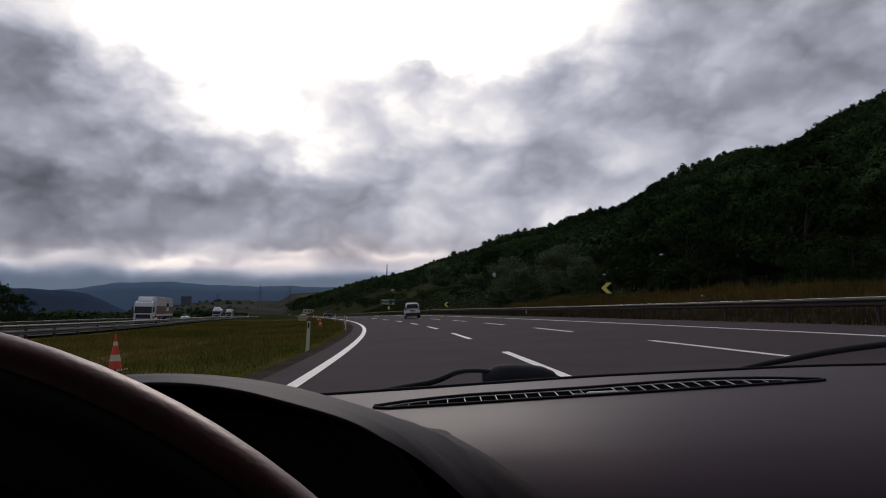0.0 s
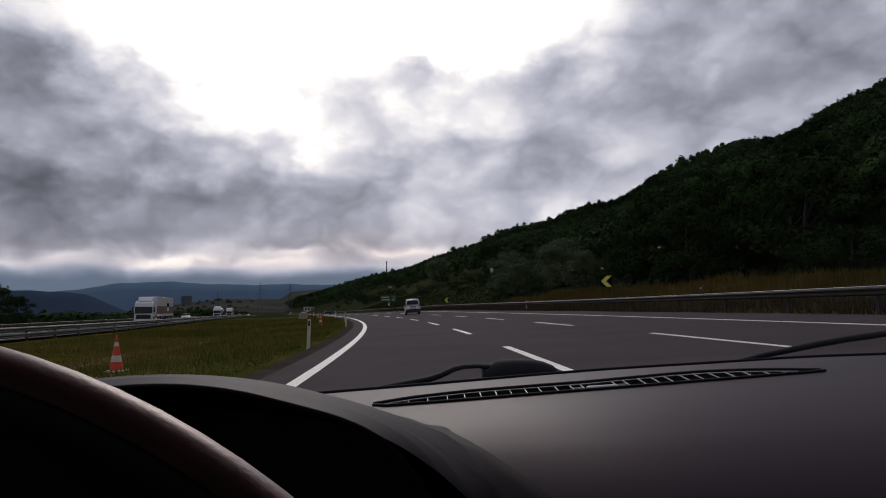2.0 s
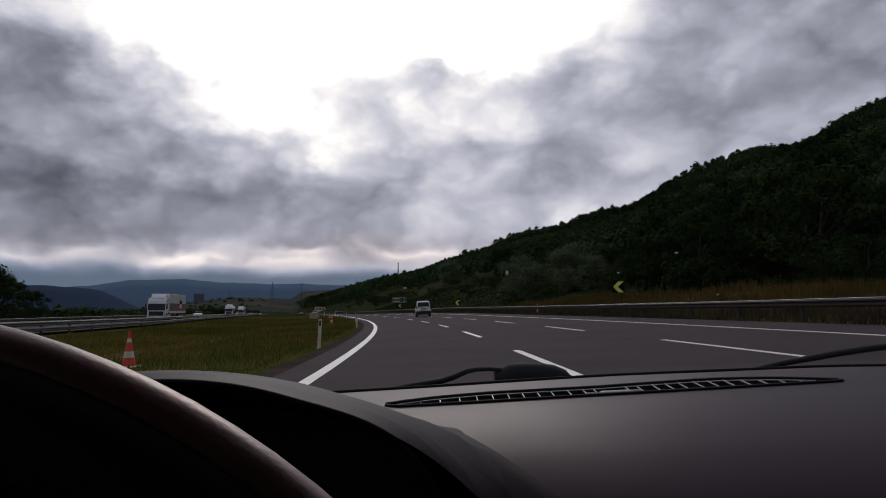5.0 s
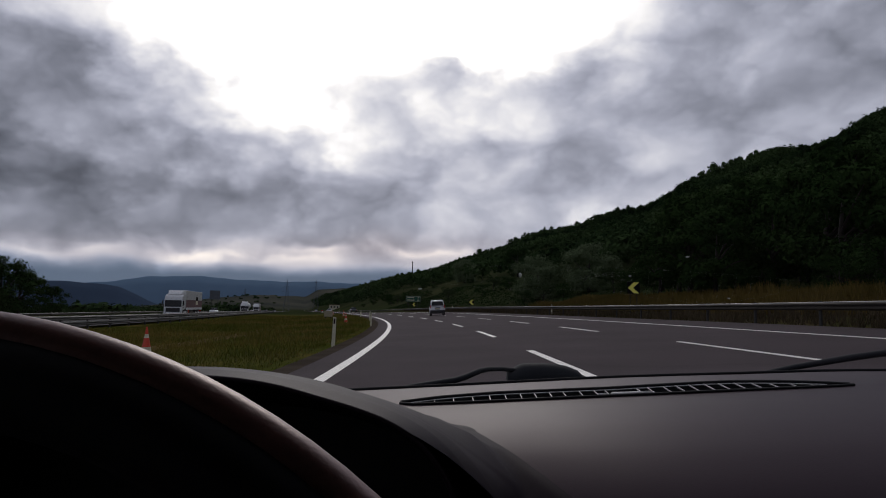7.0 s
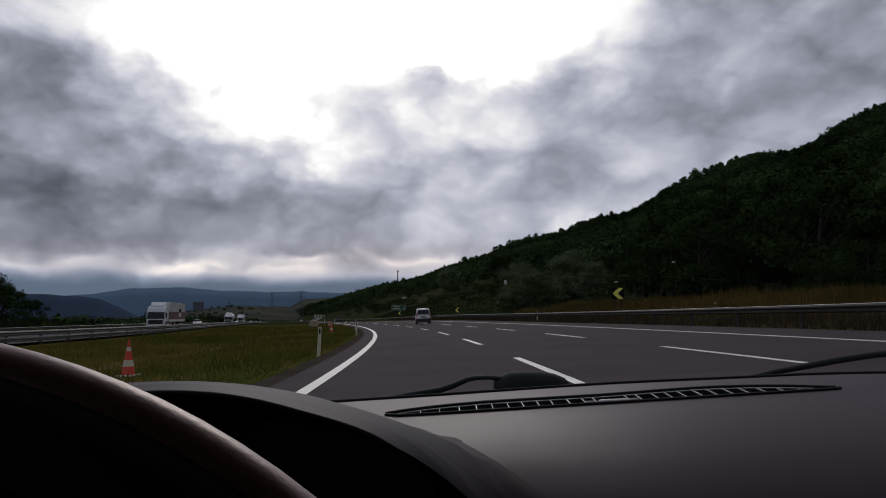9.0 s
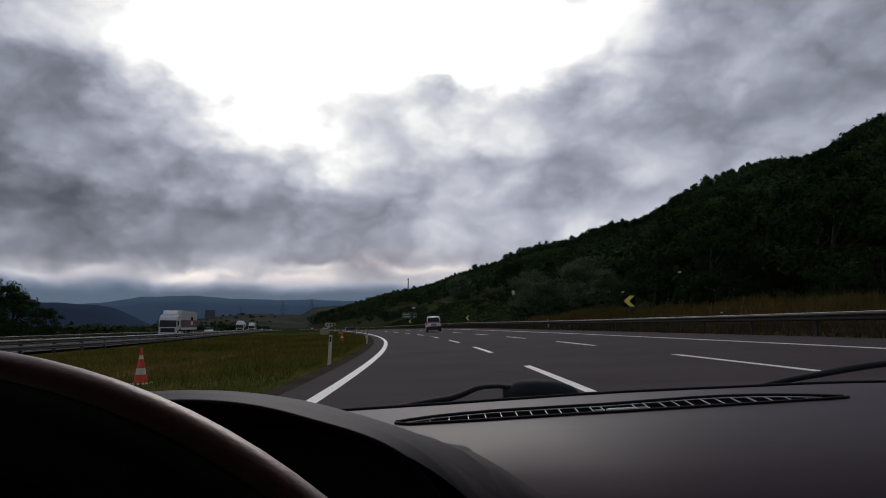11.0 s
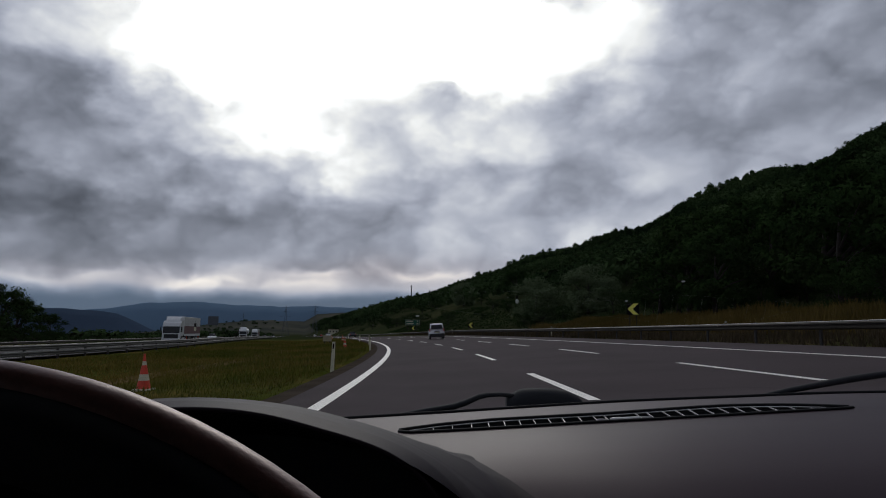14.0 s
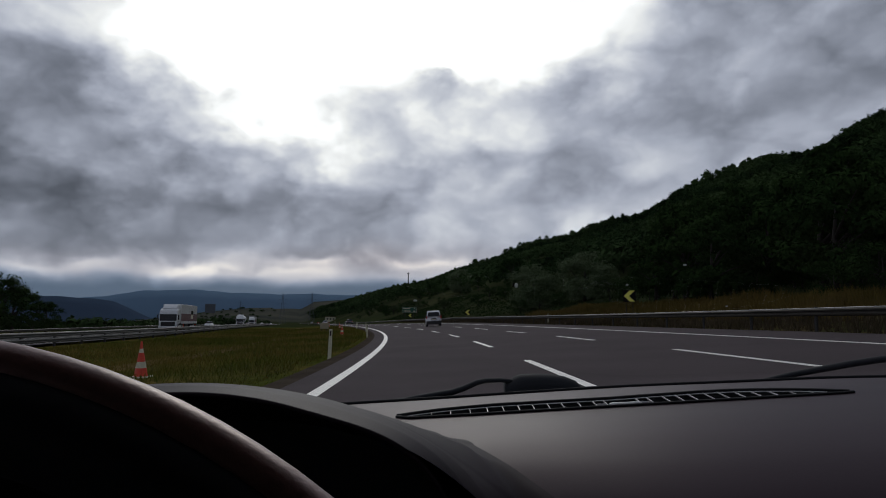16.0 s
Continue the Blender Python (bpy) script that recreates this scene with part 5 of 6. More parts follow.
fx, fy, rr = fx[keep], fy[keep], rr[keep]
fz = land(fx, fy)
hgt = rng.uniform(4.5, 8.5, len(fx)) * np.interp(rr, (80, 500), (0.8, 1.05))
wid = hgt * rng.uniform(0.38, 0.60, len(fx))
low_c = np.column_stack([fx, fy, fz + hgt * 0.45])
up_c = np.column_stack([fx + wid * rng.normal(0, 0.15, len(fx)), fy + wid * rng.normal(0, 0.15, len(fx)), fz + hgt * 0.72])
N = 1100                                           # taller trees along the crest
ta = np.tan(np.radians(rng.uniform(-8, 46, N)))
rc = (380 + 480 * np.exp(-3.2 * ta)) * rng.uniform(0.86, 1.06, N)
cx, cy = rc * np.sin(np.arctan(ta)), rc * np.cos(np.arctan(ta))
ch = rng.uniform(3.5, 8.5, N) * np.array([1 + 0.9 * noise.noise((x * 0.03, y * 0.03, 5.5)) for x, y in zip(cx, cy)])
cw = ch * rng.uniform(0.26, 0.50, N)
cz = land(cx, cy)
spires = [leaves(np.column_stack([cx, cy, cz + ch * f]), cw * g, 56, cw * 0.21, rng, 1.2, 0.25) for f, g in ((0.35, 1.0), (0.62, 0.8), (0.86, 0.45))]
corners = np.concatenate([leaves(low_c, wid, 44, wid * 0.22, rng, 0.8, 0.55), leaves(up_c, wid * 0.66, 40, wid * 0.18, rng, 0.9, 0.45)] + spires)
tagged(soup("forest", corners, M["leaf_forest"]), "dense dark green woodland covering the hillside", "forest", kind="stuff")

# far hedgerows and copses on the plain: one mass
N = 9000
aa = np.radians(rng.uniform(-48, -11, N))
rr = 260 * 6.5 ** rng.random(N)
fx, fy = rr * np.sin(aa), rr * np.cos(aa)
fs, fu = locate(fx, fy)
row = np.array([abs(noise.noise((x * 0.004, y * 0.010, 8.1))) for x, y in zip(fx, fy)])
keep = (fu < -48) & ((row < 0.06) | (rng.random(N) < 0.05))
fx, fy = fx[keep], fy[keep]
w = rng.uniform(2.5, 5.0, len(fx))
c = np.column_stack([fx, fy, land(fx, fy) + w * 0.5])
tagged(soup("hedgerow", leaves(c, w, 40, w * 0.36, rng, 0.7, 0.4), M["leaf_forest"]), "dark hedgerows between the distant fields", "hedge", kind="stuff")


def blades(s0, s1, u0, u1, n, h0, h1, seed, power=1.6, flop=0.25, wide=1.0):
    g = np.random.default_rng(seed)
    s = s0 + (s1 - s0) * g.random(n) ** power
    u = u0 + (u1 - u0) * g.random(n)
    rag = np.array([abs(noise.noise((q * 0.45, seed, 0.7))) for q in s]) * 0.9
    u = np.where(u1 < 0, np.minimum(u, u1 - rag * g.random(n)), u)
    x, y, a = (np.interp(s, S_ALL, q) for q in (X_ALL, Y_ALL, turn_all))
    x, y = x + u * np.cos(a), y + u * np.sin(a)
    z = land(x, y)
    dens = np.array([noise.noise((i * 0.25, j * 0.25, seed)) for i, j in zip(x, y)])
    h = (h0 + (h1 - h0) * g.random(n)) * np.clip(1 + dens, 0.35, 1.8)
    ang = g.random(n) * 6.283
    w = wide * (0.010 + 0.0010 * s) * (0.6 + 0.8 * g.random(n))
    lean = g.normal(0, flop, (n, 2)) * h[:, None]
    p0 = np.column_stack([x + np.cos(ang) * w, y + np.sin(ang) * w, z - 0.02])
    p1 = np.column_stack([x - np.cos(ang) * w, y - np.sin(ang) * w, z - 0.02])
    p2 = np.column_stack([x + lean[:, 0], y + lean[:, 1], z + h])
    return np.stack([p0, p1, p2], 1).reshape(-1, 3)


tagged(soup("grass", blades(6, 130, -21.5, -2.78, 90000, 0.03, 0.07, 4, flop=0.7, wide=0.3), M["grass"]), "short green and brown grass of the median", "grass", kind="stuff")
tagged(soup("meadow", blades(9, 125, -20.5, -3.5, 60000, 0.07, 0.26, 21, 1.5, flop=0.45, wide=0.5), M["meadow"]), "uncut dark green and brown meadow grass in the median", "grass", kind="stuff")
tagged(soup("dry_grass", blades(8, 160, 12.9, 16.0, 15000, 0.10, 0.38, 6, 1.3), M["straw"]), "tall dry brown grass behind the guardrail", "grass", kind="stuff")
tagged(soup("tall_grass", blades(24, 75, 15.6, 23.0, 26000, 0.25, 0.75, 12, 1.0, flop=0.3, wide=1.2), M["hay"]), "tall yellow-green grass on the bank below the trees", "grass", kind="stuff")
tagged(soup("weeds", blades(20, 220, 17, 40, 22000, 0.08, 0.24, 9, 1.2, flop=0.5), M["leaf"]), "rough grass and weeds on the bank", "grass", kind="stuff")


# ---- far structures ----
# pylons take a pale grey-blue that carries the distance haze in its colour
def pylon(x, y, h):
    top = empty("pylon", Matrix.Translation((x, y, ground_z(x, y))), "grey lattice power pylon on the plain", "pylon", "power pylons")
    for q in (-1, 1):
        for w in (-1, 1):
            bm = bmesh.new()
            tube(bm, [(q * h * 0.10, w * h * 0.10, -1), (q * h * 0.03, w * h * 0.03, h * 0.6), (0, 0, h)], h * 0.0032, 5)
            part("leg", bm, M["board_back"], top)
    for k, z in enumerate((0.62, 0.76, 0.90)):
        bm = bmesh.new()
        tube(bm, [(-h * (0.17 - 0.03 * k), 0, h * z), (0, 0, h * (z + 0.03)), (h * (0.17 - 0.03 * k), 0, h * z)], h * 0.003, 5)
        part("cross_arm", bm, M["board_back"], top)
    for k in range(7):
        z0, z1 = h * (0.08 * k), h * (0.08 * (k + 1))
        w0, w1 = h * (0.10 - 0.0093 * k), h * (0.10 - 0.0093 * (k + 1))
        bm = bmesh.new()
        tube(bm, [(-w0, -w0, z0), (w1, -w1, z1)], h * 0.002, 4)
        tube(bm, [(w0, -w0, z0), (-w1, -w1, z1)], h * 0.002, 4)
        part("brace", bm, M["board_back"], top)


pylon(-215, 860, 42)
pylon(-185, 900, 42)
pylon(-330, 1050, 36)
for x, y, h in ((-57, 955, 17), (-30, 950, 6)):
    top = empty("mast", Matrix.Translation((x, y, ground_z(x, y))), "thin mast on the wooded ridge", "mast", "ridge masts")
    bm = bmesh.new()
    tube(bm, [(0, 0, -1), (0, 0, h * 0.7), (0, 0, h + 7)], [1.0, 0.8, 0.5], 6)
    part("pole", bm, M["steel_dull"], top)
    bm = bmesh.new()
    tube(bm, [(-1.6, 0, h + 5.0), (1.6, 0, h + 5.0)], 0.35, 5)
    part("cross_arm", bm, M["steel_dull"], top)


def far_house(x, y, w, d, h, yaw):
    top = empty("house", Matrix.Translation((x, y, ground_z(x, y))) @ pose(0, 0, 0, 0, 0, yaw), "small pale flat-roofed building on the plain", "house", "far buildings")
    bm = bmesh.new()
    box(bm, (0, 0, h / 2 - 0.5), (w, d, h + 1), 0.05)
    part("wall", bm, M["post"], top)
    bm = bmesh.new()
    box(bm, (0, 0, h + 0.15), (w + 0.8, d + 0.8, 0.3), 0.05)
    part("roof", bm, M["concrete"], top)
    for k in range(3):
        bm = bmesh.new()
        box(bm, ((k - 1) * w * 0.3, -d / 2 - 0.02, h * 0.55), (w * 0.14, 0.06, h * 0.35), 0.01)
        part("window", bm, M["glass"], top)


far_house(-205, 590, 13, 8, 4, 20)
far_house(-520, 1150, 16, 10, 6, 35)
far_house(-92, 520, 8, 4, 3.5, 12)

# ---- vehicles ----
def road_wheel(top, x, y, r, w, n=24):
    bm = bmesh.new()
    disc(bm, (x, y, r), r, w, "x", n, min(0.04, w * 0.2))
    t = part("tyre", bm, M["rubber"], top)
    bm = bmesh.new()
    q = 1 if x > 0 else -1
    disc(bm, (x + q * (w / 2 - 0.01), y, r), r * 0.60, 0.04, "x", 16, 0.01)
    part("rim", bm, M["chrome"], t)
    return t


def estate_van(paint, label, m, group=""):
    """A tall compact van; local y is forward, the origin on the road under its rear bumper."""
    top = empty("minivan", m, label, "car", group)
    w = 0.87
    bm = bmesh.new()
    a, b = outline(bm, [(0.02, 0.32), (0.0, 0.62), (0.05, 0.98), (0.16, 1.10), (3.2, 1.08), (3.9, 0.92), (4.15, 0.75), (4.18, 0.36), (3.9, 0.27), (0.2, 0.27)], -w, w)
    bmesh.ops.bevel(bm, geom=list(bm.edges), offset=0.07, segments=3, affect="EDGES")
    part("body", bm, paint, top, smooth=True)
    bm = bmesh.new()
    pts = [(0.06, 1.02), (0.16, 1.45), (0.30, 1.74), (0.60, 1.81), (1.9, 1.80), (2.5, 1.66), (3.25, 1.04)]
    rows = []
    for y, z in pts:
        x = w - 0.03 - 0.17 * max(0, (z - 1.02) / 0.8)
        rows.append((bm.verts.new((-x, y, z)), bm.verts.new((x, y, z))))
    for (a0, b0), (a1, b1) in zip(rows, rows[1:]):
        bm.faces.new((a0, b0, b1, a1))
    bm.faces.new([r[0] for r in rows][::-1]), bm.faces.new([r[1] for r in rows])
    bm.faces.new((rows[0][1], rows[0][0], rows[-1][0], rows[-1][1]))
    bmesh.ops.recalc_face_normals(bm, faces=bm.faces)
    bmesh.ops.bevel(bm, geom=list(bm.edges), offset=0.05, segments=2, affect="EDGES")
    part("roof", bm, paint, top, smooth=True)
    bm = bmesh.new()
    box(bm, (0, 0, 0), (1.40, 0.03, 0.50), 0.012, pose(0, 0.138, 1.40, -20, 0, 0), (0.86, 1))
    part("rear_window", bm, M["glass"], top, "dark rear window")
    for q in (-1, 1):
        for y0, y1 in ((0.45, 1.15), (1.25, 2.1)):
            bm = bmesh.new()
            box(bm, (0, 0, 0), (0.02, y1 - y0, 0.40), 0.008, pose(q * (w - 0.085), (y0 + y1) / 2, 1.36, 0, -q * 12, 0), (1, 0.85))
            part("side_window", bm, M["glass"], top)
        bm = bmesh.new()
        box(bm, (q * 0.815, 0.045, 1.05), (0.10, 0.09, 0.36), 0.02)
        part("tail_light", bm, M["redlamp"], top, "red tail light")
        bm = bmesh.new()
        tube(bm, [(q * 0.63, 0.5, 1.84), (q * 0.63, 1.9, 1.84)], 0.02, 6)
        part("roof_rail", bm, M["dash_dark"], top)
        bm = bmesh.new()
        box(bm, (q * 0.98, 2.75, 1.10), (0.16, 0.10, 0.13), 0.03)
        part("door_mirror", bm, M["dash_dark"], top)
        road_wheel(top, q * 0.76, 0.78, 0.31, 0.20)
        road_wheel(top, q * 0.76, 3.35, 0.31, 0.20)
    bm = bmesh.new()
    box(bm, (0, -0.02, 0.44), (1.72, 0.14, 0.40), 0.05)
    part("rear_bumper", bm, M["dash_dark"], top, "dark lower bumper")
    bm = bmesh.new()
    box(bm, (0, -0.005, 0.80), (0.52, 0.02, 0.12), 0.004)
    plate = part("number_plate", bm, M["post"], top, "white plate")
    bm = bmesh.new()
    for x, z, w_, h_ in ((0, 0.875, 0.60, 0.035), (0, 0.725, 0.60, 0.035), (-0.29, 0.80, 0.035, 0.12), (0.29, 0.80, 0.035, 0.12)):
        box(bm, (x, -0.004, z), (w_, 0.022, h_))
    part("plate_surround", bm, M["dash_dark"], plate, "black surround")
    bm = bmesh.new()
    box(bm, (0, 0.01, 0.93), (0.66, 0.03, 0.05), 0.01)
    part("tailgate_trim", bm, M["dash_dark"], top)
    bm = bmesh.new()
    disc(bm, (0, 4.19, 0.8), 0.07, 0.03, "y", 12)
    part("badge", bm, M["chrome"], top)
    return top


def at(s, u, lift=0.0, back=False, other=False):
    """A pose on the road for a vehicle that heads along it (back: against it)."""
    p = on_road(s, u, lift)
    tilt = -math.degrees(math.atan(float(bank(s))))
    if other:
        p.z, tilt = float(fall(s)) - 0.85 + lift, 0
    return Matrix.Translation(p) @ pose(0, 0, 0, 0, 0, heading(s)) @ pose(0, 0, 0, 0, tilt, 180 if back else 0)


estate_van(M["vanpaint"], "silver compact van driving ahead in the middle lane", at(75.5, 5.0) @ pose(0, 0, 0, 0, 0, -6))


def lorry(m, label, load, paint, group, wind=True):
    """An articulated lorry; local y is forward, the origin on the road under its front bumper."""
    top = empty("lorry", m, label, "truck", group)
    # tractor
    bm = bmesh.new()
    pts = [(0.0, 0.55), (0.02, 1.3), (-0.12, 2.45), (-0.35, 2.95), (-1.0, 3.25), (-2.15, 3.25), (-2.2, 1.05), (-1.55, 1.05), (-1.45, 0.95), (-0.55, 0.95), (-0.45, 0.45), (-0.05, 0.40)]
    outline(bm, pts, -1.22, 1.22)
    bmesh.ops.bevel(bm, geom=list(bm.edges), offset=0.07, segments=2, affect="EDGES")
    cab = part("cab", bm, M["white"], top, "white cab", smooth=False)
    bm = bmesh.new()
    box(bm, (0, 0, 0), (2.24, 0.05, 0.95), 0.03, pose(0, -0.03, 1.95, 6, 0, 0))
    part("windscreen", bm, M["glass"], cab, "dark windscreen")
    bm = bmesh.new()
    box(bm, (0, 0.03, 1.02), (1.9, 0.08, 0.62), 0.03)
    part("grille", bm, M["dash_dark"], cab, "dark grille")
    bm = bmesh.new()
    box(bm, (0, 0.02, 0.56), (2.46, 0.22, 0.34), 0.06)
    part("bumper", bm, M["white"], cab)
    for q in (-1, 1):
        bm = bmesh.new()
        box(bm, (q * 1.225, -0.80, 1.98), (0.03, 0.80, 0.70), 0.012, None, (1, 0.85))
        part("side_window", bm, M["glass"], cab)
        bm = bmesh.new()
        box(bm, (q * 1.225, -1.75, 2.0), (0.02, 0.5, 0.8), 0.01)
        part("side_panel", bm, M["white"], cab)
        bm = bmesh.new()
        box(bm, (q * 1.24, -1.12, 1.38), (0.04, 0.20, 0.05), 0.01)
        part("door_handle", bm, M["dash_dark"], cab)
        bm = bmesh.new()
        box(bm, (q * 1.42, 0.05, 2.05), (0.14, 0.20, 0.62), 0.04)
        tube(bm, [(q * 1.2, -0.05, 2.3), (q * 1.42, 0.05, 2.35)], 0.025, 6)
        part("mirror", bm, M["dash_dark"], cab, "black mirror")
        bm = bmesh.new()
        box(bm, (q * 0.95, 0.12, 0.60), (0.36, 0.06, 0.16), 0.02)
        part("headlight", bm, M["chrome"], cab)
        bm = bmesh.new()
        box(bm, (q * 1.15, -2.55, 0.62), (0.14, 1.75, 0.56), 0.03)
        part("side_skirt", bm, M["white"], top, "white side fairing")
        road_wheel(top, q * 1.06, -1.02, 0.50, 0.32)
        road_wheel(top, q * 0.95, -4.1, 0.50, 0.56)
        for y in (-11.0, -12.3, -13.6):
            road_wheel(top, q * 1.02, y, 0.50, 0.40)
        bm = bmesh.new()
        box(bm, (q * 1.0, -4.1, 1.08), (0.50, 1.25, 0.06), 0.02)
        part("mudguard", bm, M["dash_dark"], top)
    if wind:
        bm = bmesh.new()
        outline(bm, [(-0.75, 3.22), (-1.4, 3.62), (-1.9, 3.86), (-2.0, 3.86), (-2.0, 3.24)], -0.95, 0.95)
        bmesh.ops.bevel(bm, geom=list(bm.edges), offset=0.05, segments=2, affect="EDGES")
        part("wind_deflector", bm, M["white"], cab)
    bm = bmesh.new()
    box(bm, (0, -8.9, 0.92), (0.9, 13.0, 0.22), 0.02)
    part("chassis", bm, M["dash_dark"], top, "dark chassis frame")
    if load == "tank":
        bm = bmesh.new()
        n = 28
        prof = [(-2.9, 0.02), (-2.92, 0.75), (-3.2, 1.12), (-6.0, 1.18), (-8.5, 1.24), (-11.5, 1.18), (-14.4, 1.10), (-14.9, 0.72), (-14.95, 0.02)]
        rings = [[bm.verts.new((r * math.cos(6.2832 * k / n), y, 2.42 + r * math.sin(6.2832 * k / n))) for k in range(n)] for y, r in prof]
        for a, b in zip(rings, rings[1:]):
            for k in range(n):
                bm.faces.new((a[k], a[(k + 1) % n], b[(k + 1) % n], b[k]))
        bmesh.ops.recalc_face_normals(bm, faces=bm.faces)
        tank = part("tank", bm, M["white"], top, "white bulk tank", smooth=True)
        for y in (-5.0, -8.8, -12.5):
            bm = bmesh.new()
            disc(bm, (0, y, 3.62), 0.3, 0.16, "z", 16, 0.02)
            part("hatch", bm, M["chrome"], tank)
        bm = bmesh.new()
        tube(bm, [(-0.35, -15.05, 0.9), (-0.35, -15.05, 3.6)], 0.03, 6)
        tube(bm, [(0.05, -15.05, 0.9), (0.05, -15.05, 3.6)], 0.03, 6)
        for z in range(8):
            tube(bm, [(-0.35, -15.05, 1.1 + z * 0.33), (0.05, -15.05, 1.1 + z * 0.33)], 0.02, 5)
        part("ladder", bm, M["steel"], tank)
        bm = bmesh.new()
        box(bm, (1.235, -8.8, 2.5), (0.02, 2.2, 0.4), 0.005)
        part("lettering", bm, M["maroon"], tank, "dark red lettering")
    else:
        bm = bmesh.new()
        box(bm, (0, -9.35, 2.60), (2.50, 13.5, 2.55), 0.03)
        body_ = part("box_body", bm, paint, top)
        for q in (-1, 1):
            for k in range(5):
                bm = bmesh.new()
                box(bm, (q * 1.265, -9.35 - 5.4 + 2.7 * k, 1.22), (0.03, 2.6, 0.34), 0.01)
                part("side_board", bm, M["white"], body_, "white drop side")
            if load == "curtain":
                bm = bmesh.new()
                box(bm, (q * 1.262, -8.0, 2.85), (0.012, 3.3, 0.62), 0.004)
                part("lettering", bm, M["post"], body_, "large white lettering on the canvas")
                bm = bmesh.new()
                box(bm, (q * 1.262, -8.2, 2.15), (0.012, 3.6, 0.22), 0.004)
                part("lettering", bm, M["post"], body_, "white lettering on the canvas")
                for k in range(4):
                    bm = bmesh.new()
                    tube(bm, [(q * 1.264, -5.35 - 0.05 * k, 3.35 - 0.2 * k), (q * 1.264, -5.6, 2.85 - 0.14 * k), (q * 1.264, -6.15, 2.66 - 0.08 * k)], [0.01, 0.06, 0.04], 6, 1.0)
                    part("wing_emblem", bm, M["post"], body_, "white wing shape")
            else:
                bm = bmesh.new()
                box(bm, (q * 1.262, -9.35, 1.95), (0.014, 13.4, 1.15), 0.004)
                part("canvas", bm, M["maroon"], body_, "dark maroon lower curtain")
                for z, h in ((2.75, 0.55), (2.1, 0.62)):
                    bm = bmesh.new()
                    box(bm, (q * 1.275, -11.4, z), (0.014, 1.9, h), 0.01)
                    part("sign_panel", bm, M["black" if z > 2.5 else "post"], body_)
        bm = bmesh.new()
        box(bm, (0, -16.12, 2.60), (2.44, 0.05, 2.48), 0.015)
        door = part("rear_door", bm, M["white"], body_, "white double rear door")
        for x in (-0.72, 0.72):
            bm = bmesh.new()
            box(bm, (x, -16.16, 1.62), (0.85, 0.015, 0.28), 0.004)
            part("marker_board", bm, M["orange"], door, "orange marker board")
        if load == "curtain":
            bm = bmesh.new()
            box(bm, (0.15, -16.16, 3.28), (1.55, 0.012, 0.24), 0.004)
            part("lettering", bm, M["navy"], door, "navy lettering")
            for k in range(5):
                bm = bmesh.new()
                box(bm, (0.62, -16.16, 2.78 - 0.11 * k), (0.95, 0.01, 0.05), 0.002)
                part("lettering", bm, M["navy"], door, "small navy lettering")
        for x in (-0.45, -0.12, 0.12, 0.45):
            bm = bmesh.new()
            tube(bm, [(x, -16.17, 1.4), (x, -16.17, 3.8)], 0.014, 6)
            part("lock_bar", bm, M["steel"], door)
        bm = bmesh.new()
        box(bm, (-1.0, -7.0, 0.85), (0.3, 1.1, 0.5), 0.03)
        part("tool_box", bm, M["steel_dull"], top)
        bm = bmesh.new()
        tube(bm, [(-1.1, -5.3, 0.6), (-1.1, -5.3, 1.15)], 0.09, 12)
        part("extinguisher", bm, M["red"], top, "red fire extinguisher case")
    bm = bmesh.new()
    box(bm, (0, -16.0, 0.55), (2.45, 0.12, 0.14), 0.02)
    part("rear_bumper", bm, M["steel"], top)
    for q in (-1, 1):
        bm = bmesh.new()
        box(bm, (q * 0.95, -16.05, 0.85), (0.42, 0.06, 0.15), 0.02)
        part("tail_light", bm, M["redlamp"], top, "red tail light")
    return top


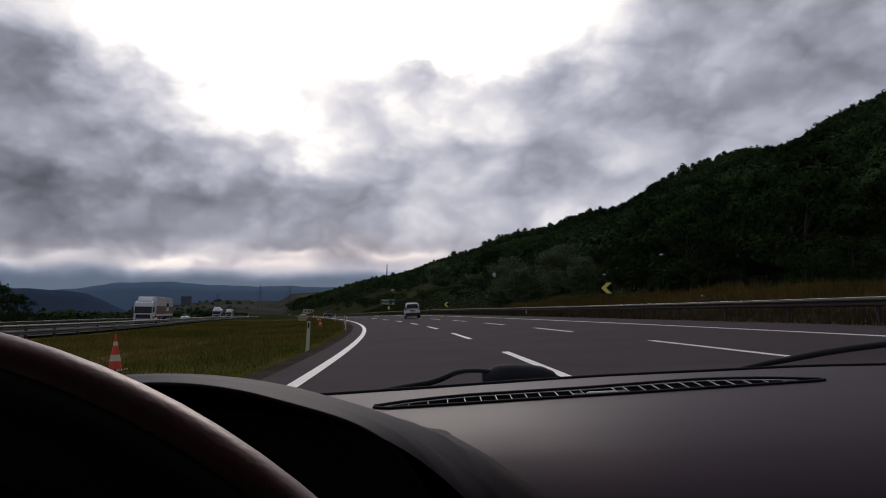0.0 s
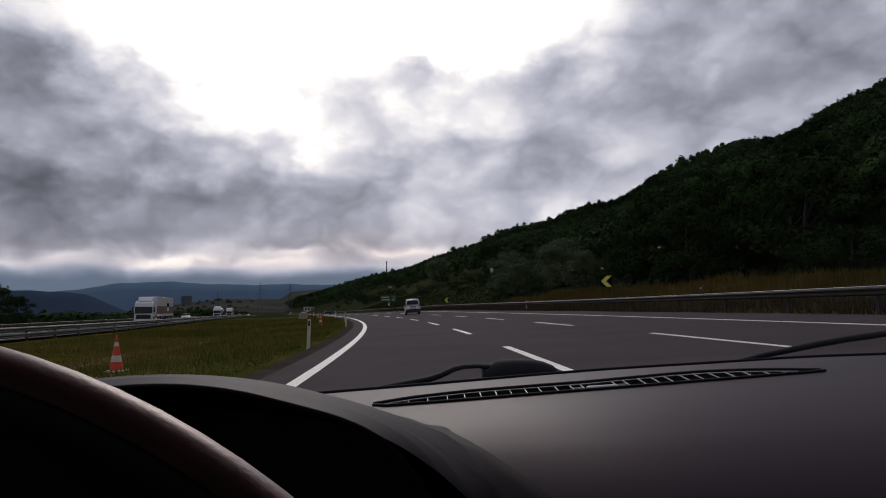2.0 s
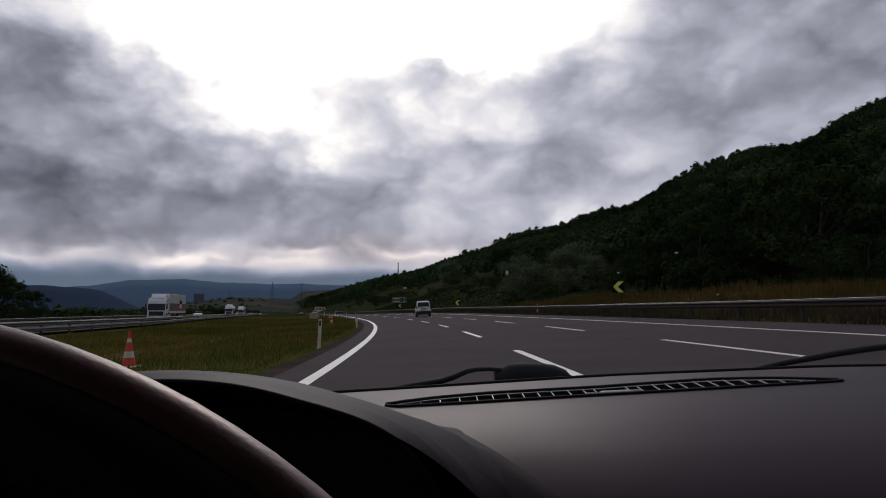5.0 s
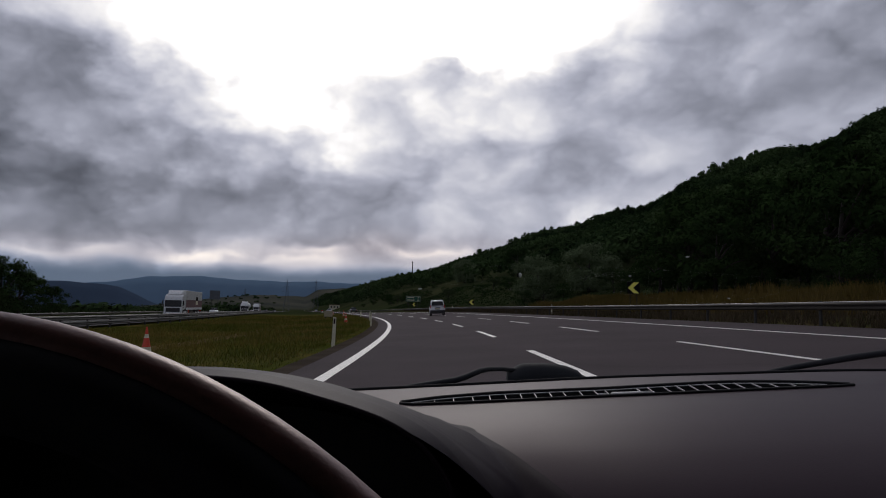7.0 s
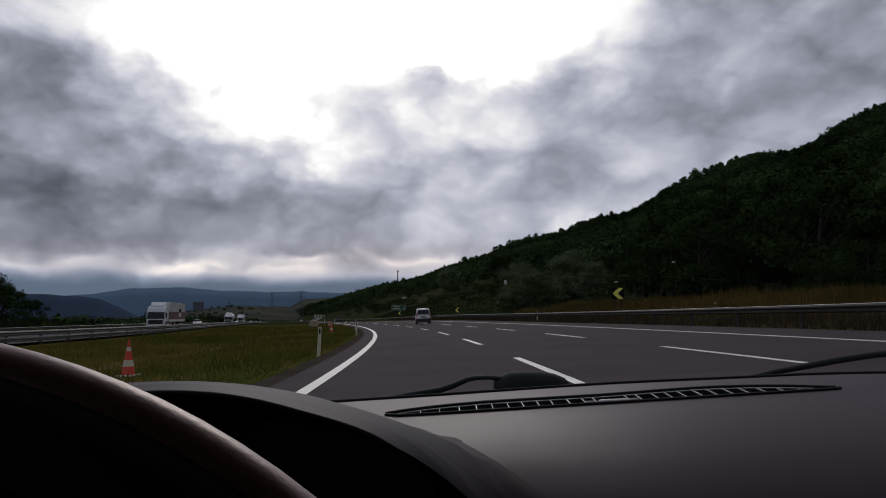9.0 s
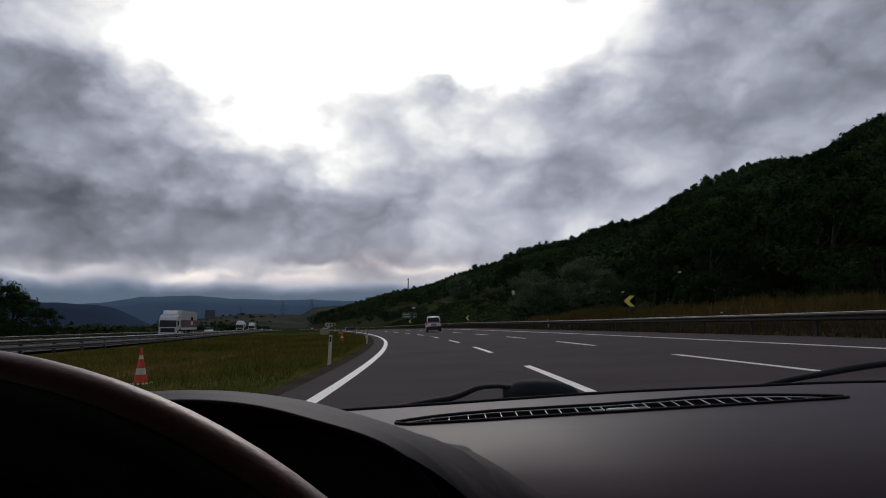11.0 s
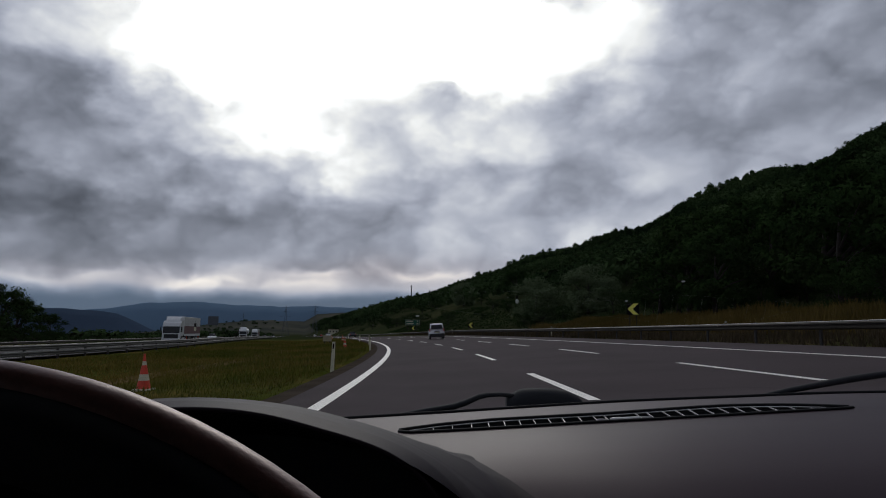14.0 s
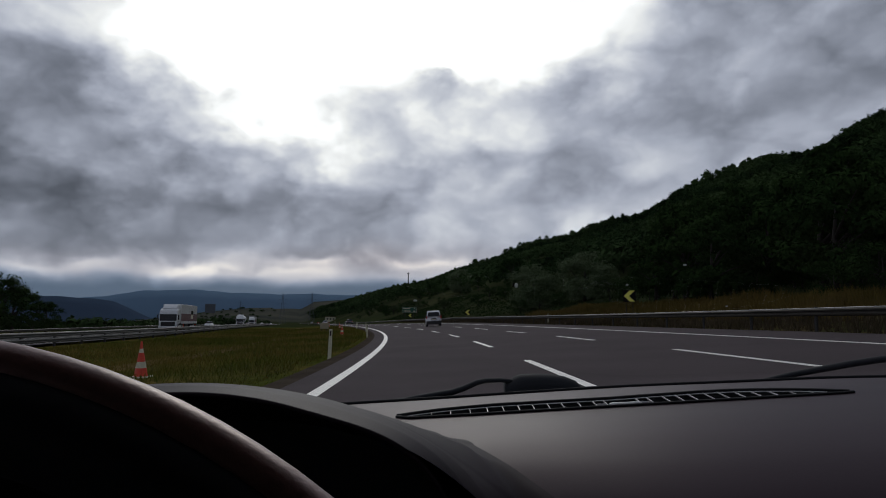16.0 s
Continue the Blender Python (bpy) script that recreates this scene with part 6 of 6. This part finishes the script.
lorry(at(7.2, 7.65), "blue curtain-sided lorry with a white cab and white rear doors", "curtain", M["blue"], "")
lorry(at(100, -29.2, 0, True, True), "white-cabbed box lorry with a maroon lower side, oncoming", "box", M["white"], "oncoming lorries")
lorry(at(228, -29.2, 0, True, True), "white bulk tanker lorry, oncoming", "tank", M["white"], "oncoming lorries")
lorry(at(300, -29.6, 0, True, True), "white-cabbed box lorry, oncoming in the distance", "box", M["white"], "oncoming lorries")


def small_car(m, paint, label):
    top = empty("saloon_car", m, label, "car", "distant cars")
    bm = bmesh.new()
    outline(bm, [(0, 0.35), (0.03, 0.85), (0.6, 0.95), (3.2, 0.92), (4.2, 0.72), (4.25, 0.35)], -0.87, 0.87)
    bmesh.ops.bevel(bm, geom=list(bm.edges), offset=0.07, segments=2, affect="EDGES")
    part("body", bm, paint, top, smooth=True)
    bm = bmesh.new()
    outline(bm, [(0.35, 0.92), (0.95, 1.38), (2.2, 1.42), (3.1, 0.92)], -0.70, 0.70)
    bmesh.ops.bevel(bm, geom=list(bm.edges), offset=0.06, segments=2, affect="EDGES")
    part("window_band", bm, M["glass"], top, "dark windows")
    bm = bmesh.new()
    box(bm, (0, 1.6, 1.43), (1.2, 1.3, 0.05), 0.02)
    part("roof", bm, paint, top)
    for q in (-1, 1):
        road_wheel(top, q * 0.76, 0.8, 0.31, 0.2, 16)
        road_wheel(top, q * 0.76, 3.4, 0.31, 0.2, 16)
        bm = bmesh.new()
        box(bm, (q * 0.66, 0.0, 0.72), (0.3, 0.05, 0.14), 0.02)
        part("tail_light", bm, M["redlamp"], top)


small_car(at(190, 3.6), M["darkpaint"], "dark saloon car far ahead in the middle lane")
small_car(at(260, 0.2), M["white"], "white saloon car far ahead in the fast lane")
small_car(at(180, -33.0, 0, True, True), M["white"], "white saloon car oncoming in the distance")
small_car(at(330, -33.0, 0, True, True), M["silver"], "silver saloon car oncoming in the distance")
for s_, u_, paint_, what in ((395, -29.2, "white", "white"), (470, -33.0, "darkpaint", "dark"), (560, -29.2, "silver", "silver")):
    small_car(at(s_, u_, 0, True, True), M[paint_], what + " saloon car oncoming far off on the bend")
for s_, u_, paint_, what in ((345, 3.8, "white", "white"), (430, 0.1, "silver", "silver"), (520, 7.5, "redlamp", "red")):
    small_car(at(s_, u_), M[paint_], what + " saloon car far ahead on the descent")
